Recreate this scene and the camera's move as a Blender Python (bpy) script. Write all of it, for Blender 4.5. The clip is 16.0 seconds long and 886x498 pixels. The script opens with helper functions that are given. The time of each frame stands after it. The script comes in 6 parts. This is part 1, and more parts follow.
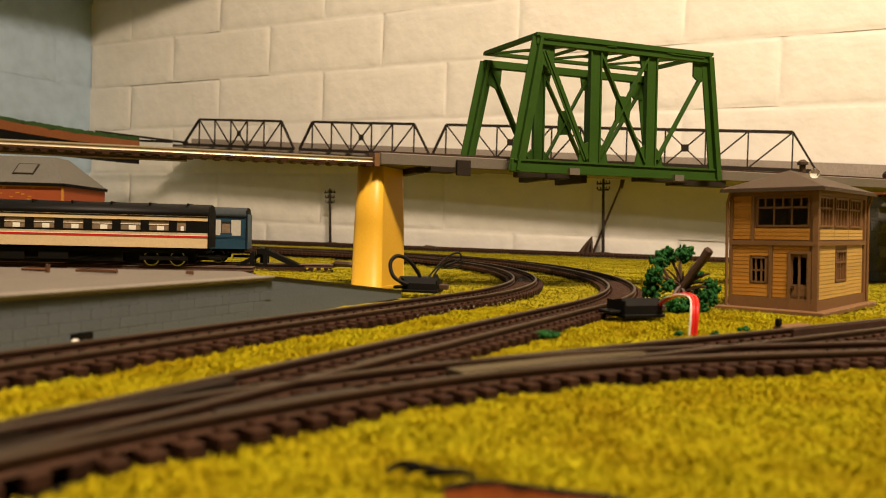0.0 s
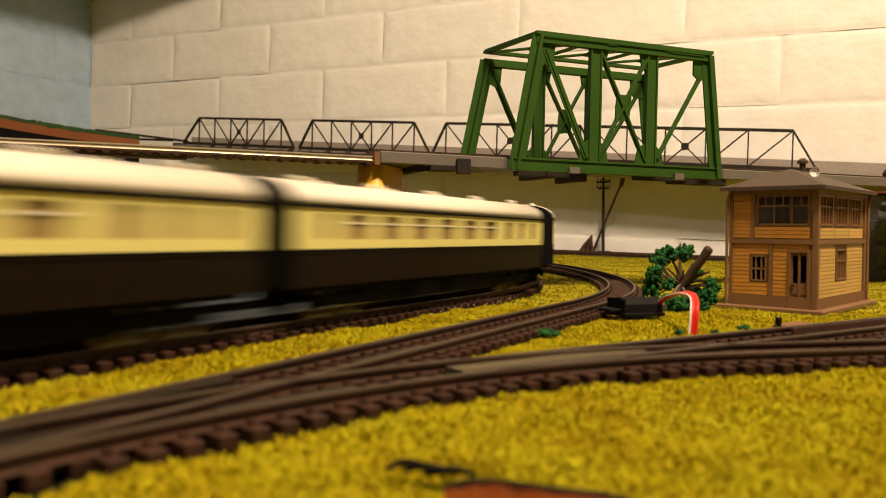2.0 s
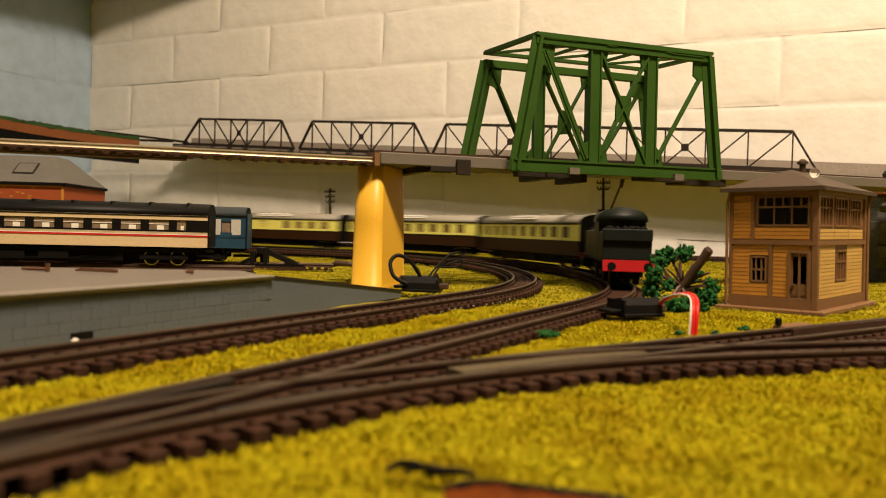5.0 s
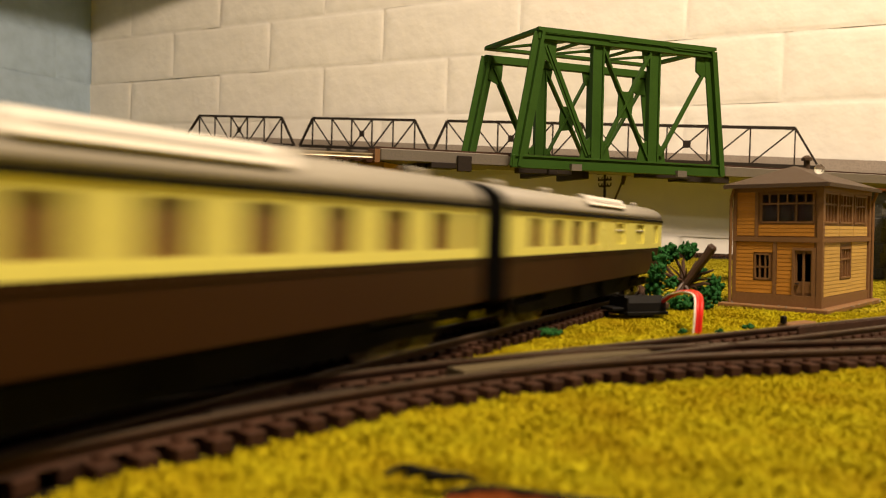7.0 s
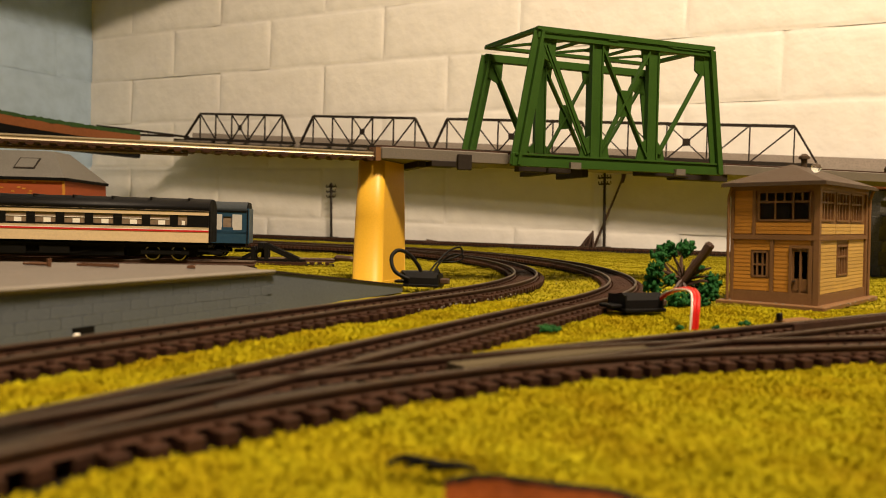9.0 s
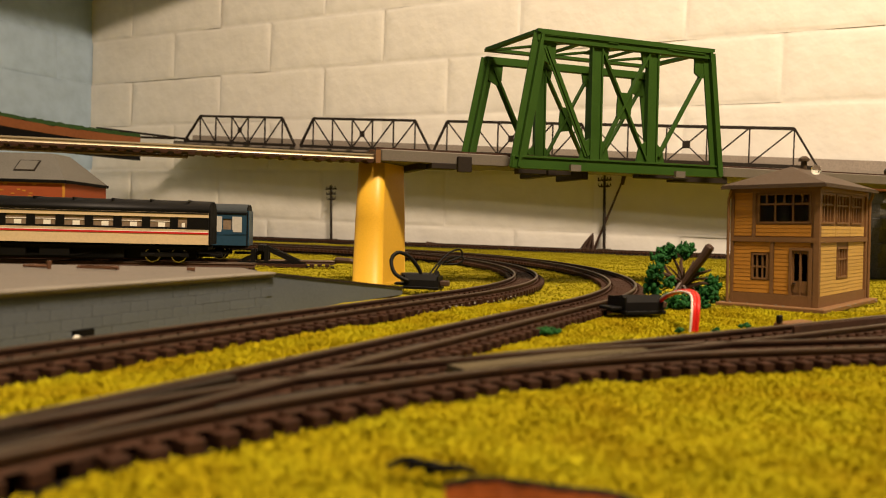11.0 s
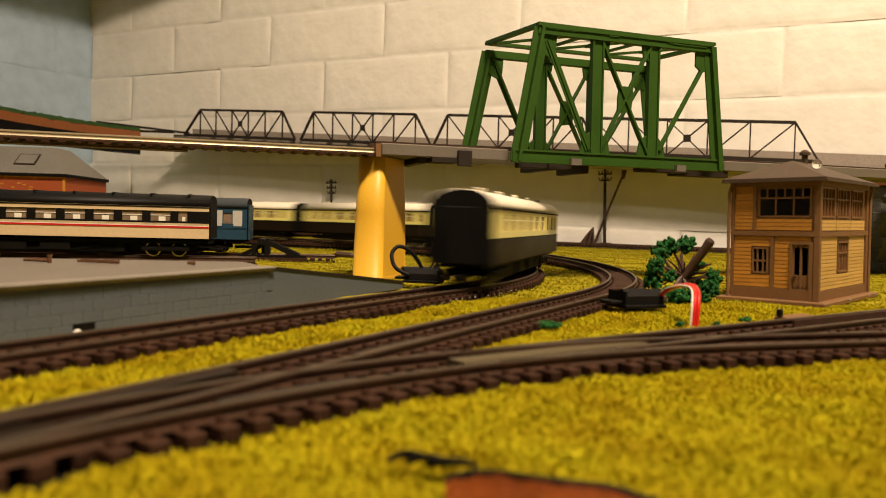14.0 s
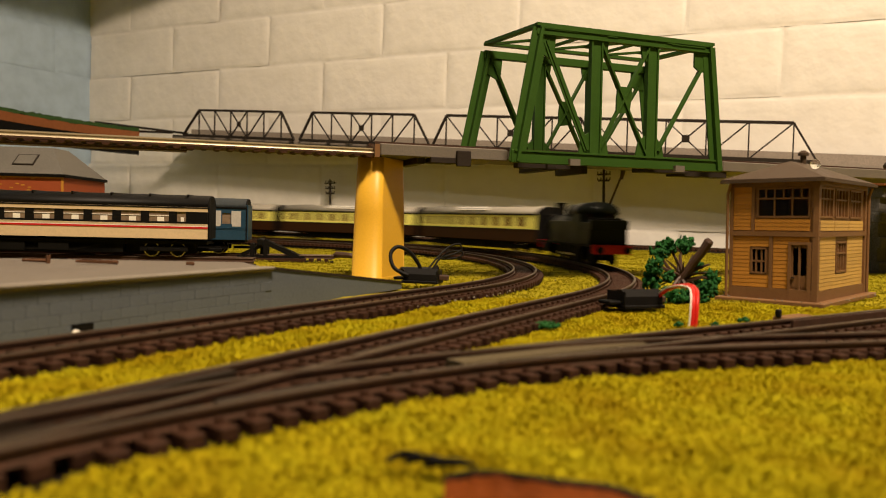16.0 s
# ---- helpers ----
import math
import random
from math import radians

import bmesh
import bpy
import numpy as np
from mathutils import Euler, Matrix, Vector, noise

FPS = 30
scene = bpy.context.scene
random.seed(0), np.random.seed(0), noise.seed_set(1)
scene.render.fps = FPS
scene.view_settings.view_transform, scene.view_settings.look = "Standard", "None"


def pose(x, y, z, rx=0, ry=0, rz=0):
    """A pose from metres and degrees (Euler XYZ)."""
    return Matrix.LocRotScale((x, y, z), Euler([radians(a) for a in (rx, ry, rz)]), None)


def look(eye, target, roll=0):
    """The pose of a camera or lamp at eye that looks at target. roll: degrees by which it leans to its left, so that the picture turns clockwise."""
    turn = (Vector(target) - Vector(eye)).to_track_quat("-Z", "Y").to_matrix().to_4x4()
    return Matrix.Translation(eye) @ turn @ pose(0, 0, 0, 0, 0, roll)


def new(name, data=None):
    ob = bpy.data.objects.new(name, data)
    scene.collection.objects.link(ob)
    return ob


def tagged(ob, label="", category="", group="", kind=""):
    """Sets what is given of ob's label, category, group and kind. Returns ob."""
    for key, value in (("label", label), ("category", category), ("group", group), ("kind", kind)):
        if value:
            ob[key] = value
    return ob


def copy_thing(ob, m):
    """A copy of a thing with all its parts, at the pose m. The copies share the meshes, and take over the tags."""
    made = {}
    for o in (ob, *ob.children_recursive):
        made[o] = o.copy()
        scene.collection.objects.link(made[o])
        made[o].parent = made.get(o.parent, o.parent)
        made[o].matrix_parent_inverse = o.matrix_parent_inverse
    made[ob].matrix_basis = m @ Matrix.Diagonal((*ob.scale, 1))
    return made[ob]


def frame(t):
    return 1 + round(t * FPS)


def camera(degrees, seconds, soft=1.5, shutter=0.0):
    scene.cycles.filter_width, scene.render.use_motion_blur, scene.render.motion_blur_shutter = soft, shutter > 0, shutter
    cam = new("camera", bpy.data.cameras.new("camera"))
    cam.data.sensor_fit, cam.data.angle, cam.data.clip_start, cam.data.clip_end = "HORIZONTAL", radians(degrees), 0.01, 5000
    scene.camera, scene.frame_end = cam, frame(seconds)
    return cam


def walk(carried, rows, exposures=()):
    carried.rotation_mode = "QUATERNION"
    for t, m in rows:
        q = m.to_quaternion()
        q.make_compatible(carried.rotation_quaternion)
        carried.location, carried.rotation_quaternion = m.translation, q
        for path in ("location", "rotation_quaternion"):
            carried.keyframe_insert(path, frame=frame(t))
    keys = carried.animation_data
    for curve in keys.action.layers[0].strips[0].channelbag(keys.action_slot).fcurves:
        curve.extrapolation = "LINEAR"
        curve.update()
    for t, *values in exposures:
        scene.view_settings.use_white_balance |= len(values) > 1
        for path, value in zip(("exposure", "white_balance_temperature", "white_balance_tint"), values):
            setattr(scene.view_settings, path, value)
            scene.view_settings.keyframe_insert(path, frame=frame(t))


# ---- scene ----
PI = math.pi
rng = random.Random(7)
RAIL = 0.0065                      # rail tops over the board
EYE = Vector((0.0, 0.0, 0.0407))


# ---- camera: lies on the board, its tilt settles a little now and then ----
cam = camera(60.85, 16.0, soft=1.0, shutter=0.85)
cam.data.dof.use_dof, cam.data.dof.focus_distance, cam.data.dof.aperture_fstop = True, 0.61, 18.0


def aim(pitch, yaw=0.0, fwd=0.0):
    p, w = radians(pitch), radians(yaw)
    way = Vector((-math.sin(w) * math.cos(p), math.cos(w) * math.cos(p), -math.sin(p)))
    e = EYE + way * fwd
    return look(e, e + way, 1.46)


TILT = [(0, 1.42, 0, 0), (0.5, 1.51, 0, 0), (1, 1.46, 0, 0), (1.5, 1.53, 0, 0), (2, 1.53, 0, 0), (2.5, 1.46, 0, 0),
        (3, 1.46, 0, 0), (3.5, 1.38, 0, 0), (4, 1.42, 0, 0), (6.5, 1.53, 0, 0), (7, 1.68, 0.05, 0.004), (7.5, 1.62, 0.05, 0.0065),
        (8, 1.72, 0.05, 0.0065), (8.5, 2.10, 0.07, 0.001), (9, 1.85, 0.07, 0), (11.5, 1.68, 0.07, 0), (12, 1.81, 0.07, 0),
        (12.5, 1.88, 0.07, 0), (13, 1.94, 0.07, 0), (13.5, 1.79, 0.07, 0), (14, 2.14, 0.09, 0), (14.5, 2.15, 0.1, 0),
        (15, 2.17, 0.1, 0), (15.5, 2.23, 0.08, 0), (16, 2.11, 0, 0)]
walk(cam, [(t, aim(p, y, f)) for t, p, y, f in TILT], exposures=[(0, 0.05), (15.3, 0.05), (16, -0.07)])

# ---- light: warm ceiling lamp, an added unseen fill lamp, dim bounce from the room ----
world = bpy.data.worlds.new("room")
scene.world = world
world.use_nodes = True
world.node_tree.nodes["Background"].inputs[0].default_value = (1.0, 0.78, 0.52, 1)
world.node_tree.nodes["Background"].inputs[1].default_value = 0.010
scene.view_settings.exposure = 0.0


def lamp(name, at, target, sx, sy, watts, colour):
    d = bpy.data.lights.new(name, "AREA")
    d.shape, d.size, d.size_y, d.energy, d.color = "RECTANGLE", sx, sy, watts, colour
    ob = new(name, d)
    ob.matrix_world = look(at, target)
    return ob


lamp("ceiling_lamp_key", (0.38, -0.22, 1.52), (0.1, 0.75, 0.1), 0.46, 0.15, 55, (1.0, 0.768, 0.545))
# added fill with no known source, lifts the shadows left by the key lamp
lamp("fill_lamp", (-0.7, -0.6, 1.75), (-0.1, 0.5, 0.0), 0.4, 0.12, 6.0, (1.0, 0.82, 0.60))


# ---- materials ----
def mat(name, colour, rough=0.6, metal=0.0, vary=0.25, scale=60.0, fine=600.0, bump=0.15, dist=0.0005, second=None, spots=0.0,
        emit=0.0, coat=0.0, per_piece=0.0, spec=0.3):
    """A surface whose colour wanders at two scales, with fine relief. second: the colour of stains and wear."""
    m = bpy.data.materials.new(name)
    m.use_nodes = True
    nt = m.node_tree
    N, Lk = nt.nodes, nt.links
    b = N["Principled BSDF"]
    tc = N.new("ShaderNodeTexCoord")
    n1 = N.new("ShaderNodeTexNoise")
    n1.inputs["Scale"].default_value, n1.inputs["Detail"].default_value = scale, 4
    n2 = N.new("ShaderNodeTexNoise")
    n2.inputs["Scale"].default_value, n2.inputs["Detail"].default_value = fine, 3
    for n in (n1, n2):
        Lk.new(tc.outputs["Object"], n.inputs["Vector"])
    ramp = N.new("ShaderNodeValToRGB")
    c2 = second or tuple(c * 0.55 for c in colour)
    ramp.color_ramp.elements[0].position, ramp.color_ramp.elements[1].position = 0.5 - 0.22, 0.5 + 0.22
    ramp.color_ramp.elements[0].color = (*[a * vary + c * (1 - vary) for a, c in zip(c2, colour)], 1)
    ramp.color_ramp.elements[1].color = (*colour, 1)
    Lk.new(n1.outputs["Fac"], ramp.inputs["Fac"])
    mix = N.new("ShaderNodeMix")
    mix.data_type, mix.blend_type = "RGBA", "MULTIPLY"
    mix.inputs["Factor"].default_value = min(1.0, vary * 1.6)
    Lk.new(ramp.outputs["Color"], mix.inputs["A"])
    r2 = N.new("ShaderNodeValToRGB")
    r2.color_ramp.elements[0].position, r2.color_ramp.elements[1].position = 0.3, 0.62
    r2.color_ramp.elements[0].color, r2.color_ramp.elements[1].color = (0.55, 0.55, 0.55, 1), (1, 1, 1, 1)
    Lk.new(n2.outputs["Fac"], r2.inputs["Fac"])
    Lk.new(r2.outputs["Color"], mix.inputs["B"])
    out = mix.outputs["Result"]
    if per_piece:
        oi = N.new("ShaderNodeObjectInfo")
        mr = N.new("ShaderNodeMapRange")
        mr.inputs["To Min"].default_value, mr.inputs["To Max"].default_value = 1 - per_piece, 1 + per_piece * 0.4
        Lk.new(oi.outputs["Random"], mr.inputs["Value"])
        hv = N.new("ShaderNodeHueSaturation")
        Lk.new(mr.outputs["Result"], hv.inputs["Value"])
        Lk.new(out, hv.inputs["Color"])
        out = hv.outputs["Color"]
    Lk.new(out, b.inputs["Base Color"])
    rr = N.new("ShaderNodeMapRange")
    rr.inputs["To Min"].default_value, rr.inputs["To Max"].default_value = max(0.04, rough - 0.12), min(1, rough + 0.12)
    Lk.new(n1.outputs["Fac"], rr.inputs["Value"])
    Lk.new(rr.outputs["Result"], b.inputs["Roughness"])
    b.inputs["Metallic"].default_value = metal
    b.inputs["Coat Weight"].default_value = coat
    b.inputs["Specular IOR Level"].default_value = spec
    bp = N.new("ShaderNodeBump")
    bp.inputs["Strength"].default_value, bp.inputs["Distance"].default_value = bump, dist
    Lk.new(n2.outputs["Fac"], bp.inputs["Height"])
    Lk.new(bp.outputs["Normal"], b.inputs["Normal"])
    if emit:
        b.inputs["Emission Color"].default_value, b.inputs["Emission Strength"].default_value = (*colour, 1), emit
    return m


def glass_mat(name, tint, rough=0.05):
    m = bpy.data.materials.new(name)
    m.use_nodes = True
    b = m.node_tree.nodes["Principled BSDF"]
    b.inputs["Base Color"].default_value = (*tint, 1)
    b.inputs["Roughness"].default_value = rough
    b.inputs["Transmission Weight"].default_value = 1.0
    b.inputs["IOR"].default_value = 1.3
    return m


def grass_mat(name, a, b2, c):
    """Dyed fibres in three shades, from clump to clump and from fibre to fibre."""
    m = bpy.data.materials.new(name)
    m.use_nodes = True
    nt = m.node_tree
    N, Lk = nt.nodes, nt.links
    b = N["Principled BSDF"]
    tc = N.new("ShaderNodeTexCoord")
    n1 = N.new("ShaderNodeTexNoise")
    n1.inputs["Scale"].default_value, n1.inputs["Detail"].default_value = 45, 5
    n2 = N.new("ShaderNodeTexNoise")
    n2.inputs["Scale"].default_value, n2.inputs["Detail"].default_value = 700, 2
    for n in (n1, n2):
        Lk.new(tc.outputs["Object"], n.inputs["Vector"])
    geo = N.new("ShaderNodeNewGeometry")
    add = N.new("ShaderNodeMath")
    add.operation = "MULTIPLY_ADD"
    Lk.new(geo.outputs["Random Per Island"], add.inputs[0])
    add.inputs[1].default_value = 0.20
    sub = N.new("ShaderNodeMath")
    sub.operation = "MULTIPLY_ADD"
    Lk.new(n1.outputs["Fac"], sub.inputs[0])
    sub.inputs[1].default_value, sub.inputs[2].default_value = 0.9, -0.12
    Lk.new(sub.outputs[0], add.inputs[2])
    ramp = N.new("ShaderNodeValToRGB")
    e = ramp.color_ramp.elements
    e[0].position, e[0].color = 0.25, (*a, 1)
    e[1].position, e[1].color = 0.78, (*c, 1)
    k = e.new(0.5)
    k.color = (*b2, 1)
    Lk.new(add.outputs[0], ramp.inputs["Fac"])
    Lk.new(ramp.outputs["Color"], b.inputs["Base Color"])
    b.inputs["Roughness"].default_value = 0.85
    b.inputs["Specular IOR Level"].default_value = 0.02
    bp = N.new("ShaderNodeBump")
    bp.inputs["Strength"].default_value, bp.inputs["Distance"].default_value = 0.6, 0.001
    Lk.new(n2.outputs["Fac"], bp.inputs["Height"])
    Lk.new(bp.outputs["Normal"], b.inputs["Normal"])
    return m


M_WALL = mat("white_block_paint", (0.84, 0.81, 0.75), 0.5, vary=0.08, scale=6, fine=26, bump=0.45, dist=0.006, second=(0.66, 0.62, 0.55), per_piece=0.03)
M_JOINT = mat("painted_mortar", (0.82, 0.79, 0.72), 0.7, vary=0.2, scale=9, fine=120, bump=0.4, dist=0.003)
# the bluish daylight on the west wall is mixed into its block and mortar colours
M_DAYLIT = mat("daylit_blue_block_paint", (0.42, 0.555, 0.70), 0.55, vary=0.2, scale=4, fine=26, bump=0.45, dist=0.006, second=(0.34, 0.42, 0.50), per_piece=0.04)
M_DAYLITJ = mat("daylit_blue_mortar", (0.31, 0.45, 0.60), 0.7, vary=0.2, scale=8, fine=120, bump=0.4, dist=0.003)
M_CEIL = mat("ceiling_paint", (0.45, 0.42, 0.37), 0.8, scale=2, fine=40)
M_FAR = mat("dull_room_paint", (0.30, 0.27, 0.23), 0.8, scale=2, fine=40)
M_FLOOR = mat("concrete_floor", (0.25, 0.23, 0.2), 0.8, scale=3, fine=60)
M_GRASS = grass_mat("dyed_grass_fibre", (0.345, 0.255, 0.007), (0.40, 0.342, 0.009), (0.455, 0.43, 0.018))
# darker olive copy of the fibre: the far side's dimmer light is in it
M_GRASS_DIM = grass_mat("dim_olive_grass_fibre", (0.19, 0.15, 0.010), (0.265, 0.235, 0.014), (0.35, 0.33, 0.021))
M_MAT = mat("grass_mat_backing", (0.37, 0.315, 0.009), 0.9, vary=0.4, scale=40, fine=900, bump=0.9, dist=0.0012, second=(0.32, 0.25, 0.009), spec=0.08)
M_SLEEPER = mat("brown_plastic_sleeper", (0.042, 0.021, 0.012), 0.62, vary=0.4, scale=200, fine=2500, bump=0.3, dist=0.0002, second=(0.085, 0.034, 0.021), per_piece=0.3, spec=0.08)
# black of the shade between the sleepers, put in as a colour
M_GAP_SHADE = mat("sleeper_gap_shade", (0.008, 0.0055, 0.004), 0.85, vary=0.4, scale=120, fine=1500, bump=0.4, dist=0.0004, spec=0.08)
M_RAIL = mat("weathered_rail", (0.050, 0.029, 0.018), 0.55, 0.1, vary=0.4, scale=150, fine=1800, bump=0.15, dist=0.0001, second=(0.12, 0.05, 0.03), spec=0.16)
M_HEAD = mat("worn_rail_head", (0.105, 0.076, 0.050), 0.42, 0.5, vary=0.4, scale=90, fine=1500, bump=0.1, dist=0.0001)
M_SHINE = mat("nickel_rail_head", (0.44, 0.37, 0.24), 0.42, 0.35, vary=0.2, scale=90, fine=1500, bump=0.1, dist=0.0001)
M_YELLOW = mat("yellow_moulded_plastic", (0.72, 0.42, 0.035), 0.42, vary=0.10, scale=30, fine=900, bump=0.12, dist=0.0003, second=(0.5, 0.2, 0.02))
M_GREEN = mat("green_bridge_plastic", (0.036, 0.090, 0.013), 0.45, vary=0.3, scale=70, fine=1500, bump=0.15, dist=0.0002, spec=0.16)
M_GREY = mat("grey_deck_plastic", (0.16, 0.14, 0.115), 0.55, vary=0.25, scale=60, fine=1200, spec=0.16)
M_DARK = mat("dark_brown_girder", (0.028, 0.021, 0.016), 0.6, vary=0.3, scale=60, fine=1000, spec=0.16)
M_BOARD = mat("pale_shelf_board", (0.34, 0.29, 0.24), 0.7, vary=0.3, scale=20, fine=400)
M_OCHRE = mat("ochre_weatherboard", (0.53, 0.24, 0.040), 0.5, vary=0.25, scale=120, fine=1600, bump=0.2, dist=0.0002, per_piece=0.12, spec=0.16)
# the same boards on the brighter side: its stronger light is in this colour
M_OCHRE_LIT = mat("lit_ochre_weatherboard", (0.58, 0.365, 0.10), 0.5, vary=0.25, scale=120, fine=1600, bump=0.2, dist=0.0002, per_piece=0.10, spec=0.16)
M_BROWN = mat("brown_moulded_frame", (0.22, 0.115, 0.050), 0.5, vary=0.25, scale=120, fine=1600, bump=0.2, dist=0.0002, spec=0.16)
M_SLATE = mat("grey_brown_roof", (0.078, 0.052, 0.033), 0.6, vary=0.3, scale=100, fine=1500, bump=0.4, dist=0.0003, spec=0.16)
M_PLATE = mat("dark_point_plate", (0.026, 0.018, 0.012), 0.5, vary=0.4, scale=120, fine=1500, bump=0.3, dist=0.0002, spec=0.16)
M_BLACK = mat("black_plastic", (0.005, 0.0045, 0.0042), 0.5, vary=0.3, scale=120, fine=1500, spec=0.16)
M_SOOT = mat("black_underframe", (0.006, 0.0055, 0.005), 0.65, vary=0.3, scale=120, fine=1500, spec=0.08)
M_PCREAM = mat("cream_coach_paint", (0.81, 0.735, 0.25), 0.32, vary=0.12, scale=25, fine=900, bump=0.05, dist=0.0001)
M_LCREAM = mat("lemon_cream_coach_paint", (0.83, 0.79, 0.19), 0.30, vary=0.12, scale=25, fine=900, bump=0.05, dist=0.0001)
M_ABROWN = mat("blackened_chocolate_paint", (0.011, 0.006, 0.003), 0.4, vary=0.2, scale=30, fine=900, bump=0.05, dist=0.0001, spec=0.12)
M_PBROWN = mat("chocolate_coach_paint", (0.034, 0.013, 0.004), 0.38, vary=0.2, scale=30, fine=900, bump=0.05, dist=0.0001, spec=0.16)
M_ROOFW = mat("off_white_roof", (0.76, 0.70, 0.56), 0.5, vary=0.18, scale=18, fine=700, second=(0.45, 0.4, 0.3))
M_ROOFG = mat("grey_coach_roof", (0.33, 0.305, 0.25), 0.5, vary=0.25, scale=18, fine=700)
M_WHITE = mat("white_paint", (0.80, 0.77, 0.70), 0.4, vary=0.1, scale=50, fine=700)
M_LOCO = mat("dark_green_loco_paint", (0.008, 0.050, 0.025), 0.35, vary=0.2, scale=40, fine=900, spec=0.16)
M_TANK = mat("dull_green_black_paint", (0.010, 0.014, 0.011), 0.45, vary=0.3, scale=40, fine=900, spec=0.16)
M_ORANGE = mat("orange_yellow_panel", (0.86, 0.29, 0.012), 0.4, vary=0.12, scale=50, fine=700)
M_RED = mat("red_buffer_beam", (0.50, 0.018, 0.022), 0.4, vary=0.15, scale=60, fine=700)
M_WIRE_R = mat("red_wire_sleeve", (0.62, 0.02, 0.012), 0.35, vary=0.12, scale=90, fine=900)
M_RUST = mat("rusty_steel", (0.16, 0.075, 0.035), 0.7, 0.3, vary=0.5, scale=300, fine=2500, bump=0.5, dist=0.0002)
M_STEEL = mat("bright_wheel_rim", (0.62, 0.58, 0.5), 0.28, 0.9, vary=0.2, scale=90, fine=900)
M_PGREY = mat("grey_platform_plastic", (0.112, 0.130, 0.155), 0.5, vary=0.25, scale=40, fine=1200, bump=0.12, dist=0.0002, per_piece=0.05, spec=0.16)
M_PTOP = mat("pale_platform_top", (0.185, 0.158, 0.130), 0.6, vary=0.3, scale=40, fine=1200)
M_COPING = mat("light_coping", (0.25, 0.222, 0.182), 0.5, vary=0.3, scale=60, fine=1200)
M_BRICK = mat("printed_red_brick", (0.34, 0.075, 0.025), 0.6, vary=0.3, scale=90, fine=1200)
M_CARD = mat("grey_card_roof", (0.17, 0.16, 0.14), 0.75, vary=0.3, scale=25, fine=600)
M_ICREAM = mat("beige_coach_paint", (0.62, 0.48, 0.30), 0.4, vary=0.12, scale=30, fine=700)
M_BRBLUE = mat("rail_blue_paint", (0.018, 0.055, 0.095), 0.4, vary=0.2, scale=30, fine=700)
M_BRSLATE = mat("slate_blue_coach_roof", (0.045, 0.055, 0.062), 0.55, vary=0.25, scale=30, fine=700, spec=0.16)
M_BRGREY = mat("rail_grey_paint", (0.48, 0.46, 0.42), 0.4, vary=0.15, scale=30, fine=700)
M_PANEB = mat("brown_coach_window", (0.15, 0.065, 0.03), 0.15, vary=0.35, scale=60, fine=500, bump=0.02, dist=0.0001)
M_PANE = mat("dark_coach_window", (0.035, 0.022, 0.018), 0.12, vary=0.2, scale=60, fine=500, bump=0.02, dist=0.0001)
M_PANEW = mat("warm_coach_window", (0.24, 0.175, 0.12), 0.15, vary=0.35, scale=60, fine=500, bump=0.02, dist=0.0001)
M_LEAF = mat("green_foam_foliage", (0.015, 0.10, 0.017), 0.7, vary=0.4, scale=200, fine=1500, bump=0.6, dist=0.0006, second=(0.008, 0.04, 0.012), spec=0.16)
M_BARK = mat("brown_moulded_bark", (0.07, 0.038, 0.024), 0.5, vary=0.3, scale=200, fine=1800, bump=0.5, dist=0.0003)
M_HILL = mat("orange_brown_fascia", (0.24, 0.085, 0.03), 0.6, vary=0.25, scale=18, fine=300, spec=0.16)
M_HGREEN = mat("green_hill_flock", (0.035, 0.09, 0.02), 0.9, vary=0.5, scale=80, fine=900, bump=0.9, dist=0.002)
M_STONE = mat("grey_stone_card", (0.105, 0.10, 0.095), 0.75, vary=0.5, scale=70, fine=600, bump=0.6, dist=0.002, second=(0.03, 0.03, 0.03))
M_CLEAR = glass_mat("clear_bead", (0.95, 0.95, 0.92))
M_SBGLASS = glass_mat("signal_box_glazing", (0.85, 0.80, 0.7), 0.12)
M_LROOF = mat("dark_dusty_roof", (0.060, 0.052, 0.042), 0.6, vary=0.3, scale=30, fine=700, spec=0.16)
M_TORN = mat("orange_torn_backing", (0.34, 0.085, 0.012), 0.7, vary=0.4, scale=90, fine=1200, second=(0.12, 0.03, 0.01), spec=0.1)
M_FILL = mat("olive_grey_filler", (0.105, 0.082, 0.045), 0.6, vary=0.35, scale=120, fine=1500, spec=0.1)
M_PANET = mat("tan_coach_window", (0.33, 0.225, 0.085), 0.2, vary=0.4, scale=60, fine=500, bump=0.02, dist=0.0001)
M_PALE = mat("ochre_blind_window", (0.70, 0.65, 0.15), 0.3, vary=0.15, scale=60, fine=500, bump=0.02, dist=0.0001)
M_GOLD = mat("gold_lettering", (0.55, 0.36, 0.08), 0.4, 0.3, vary=0.1)


# ---- mesh helpers ----
def part(name, bm, material, parent=None, label=""):
    me = bpy.data.meshes.new(name)
    bm.to_mesh(me)
    bm.free()
    me.materials.append(material)
    ob = new(name, me)
    if parent:
        ob.parent = parent
    if label:
        tagged(ob, label)
    return ob


def smooth(ob):
    for p in ob.data.polygons:
        p.use_smooth = True
    return ob


def place(ob, m):
    ob.matrix_basis = m
    return ob


def empty(name, m=None):
    ob = new(name)
    ob.empty_display_size = 0.01
    if m is not None:
        ob.matrix_basis = m
    return ob


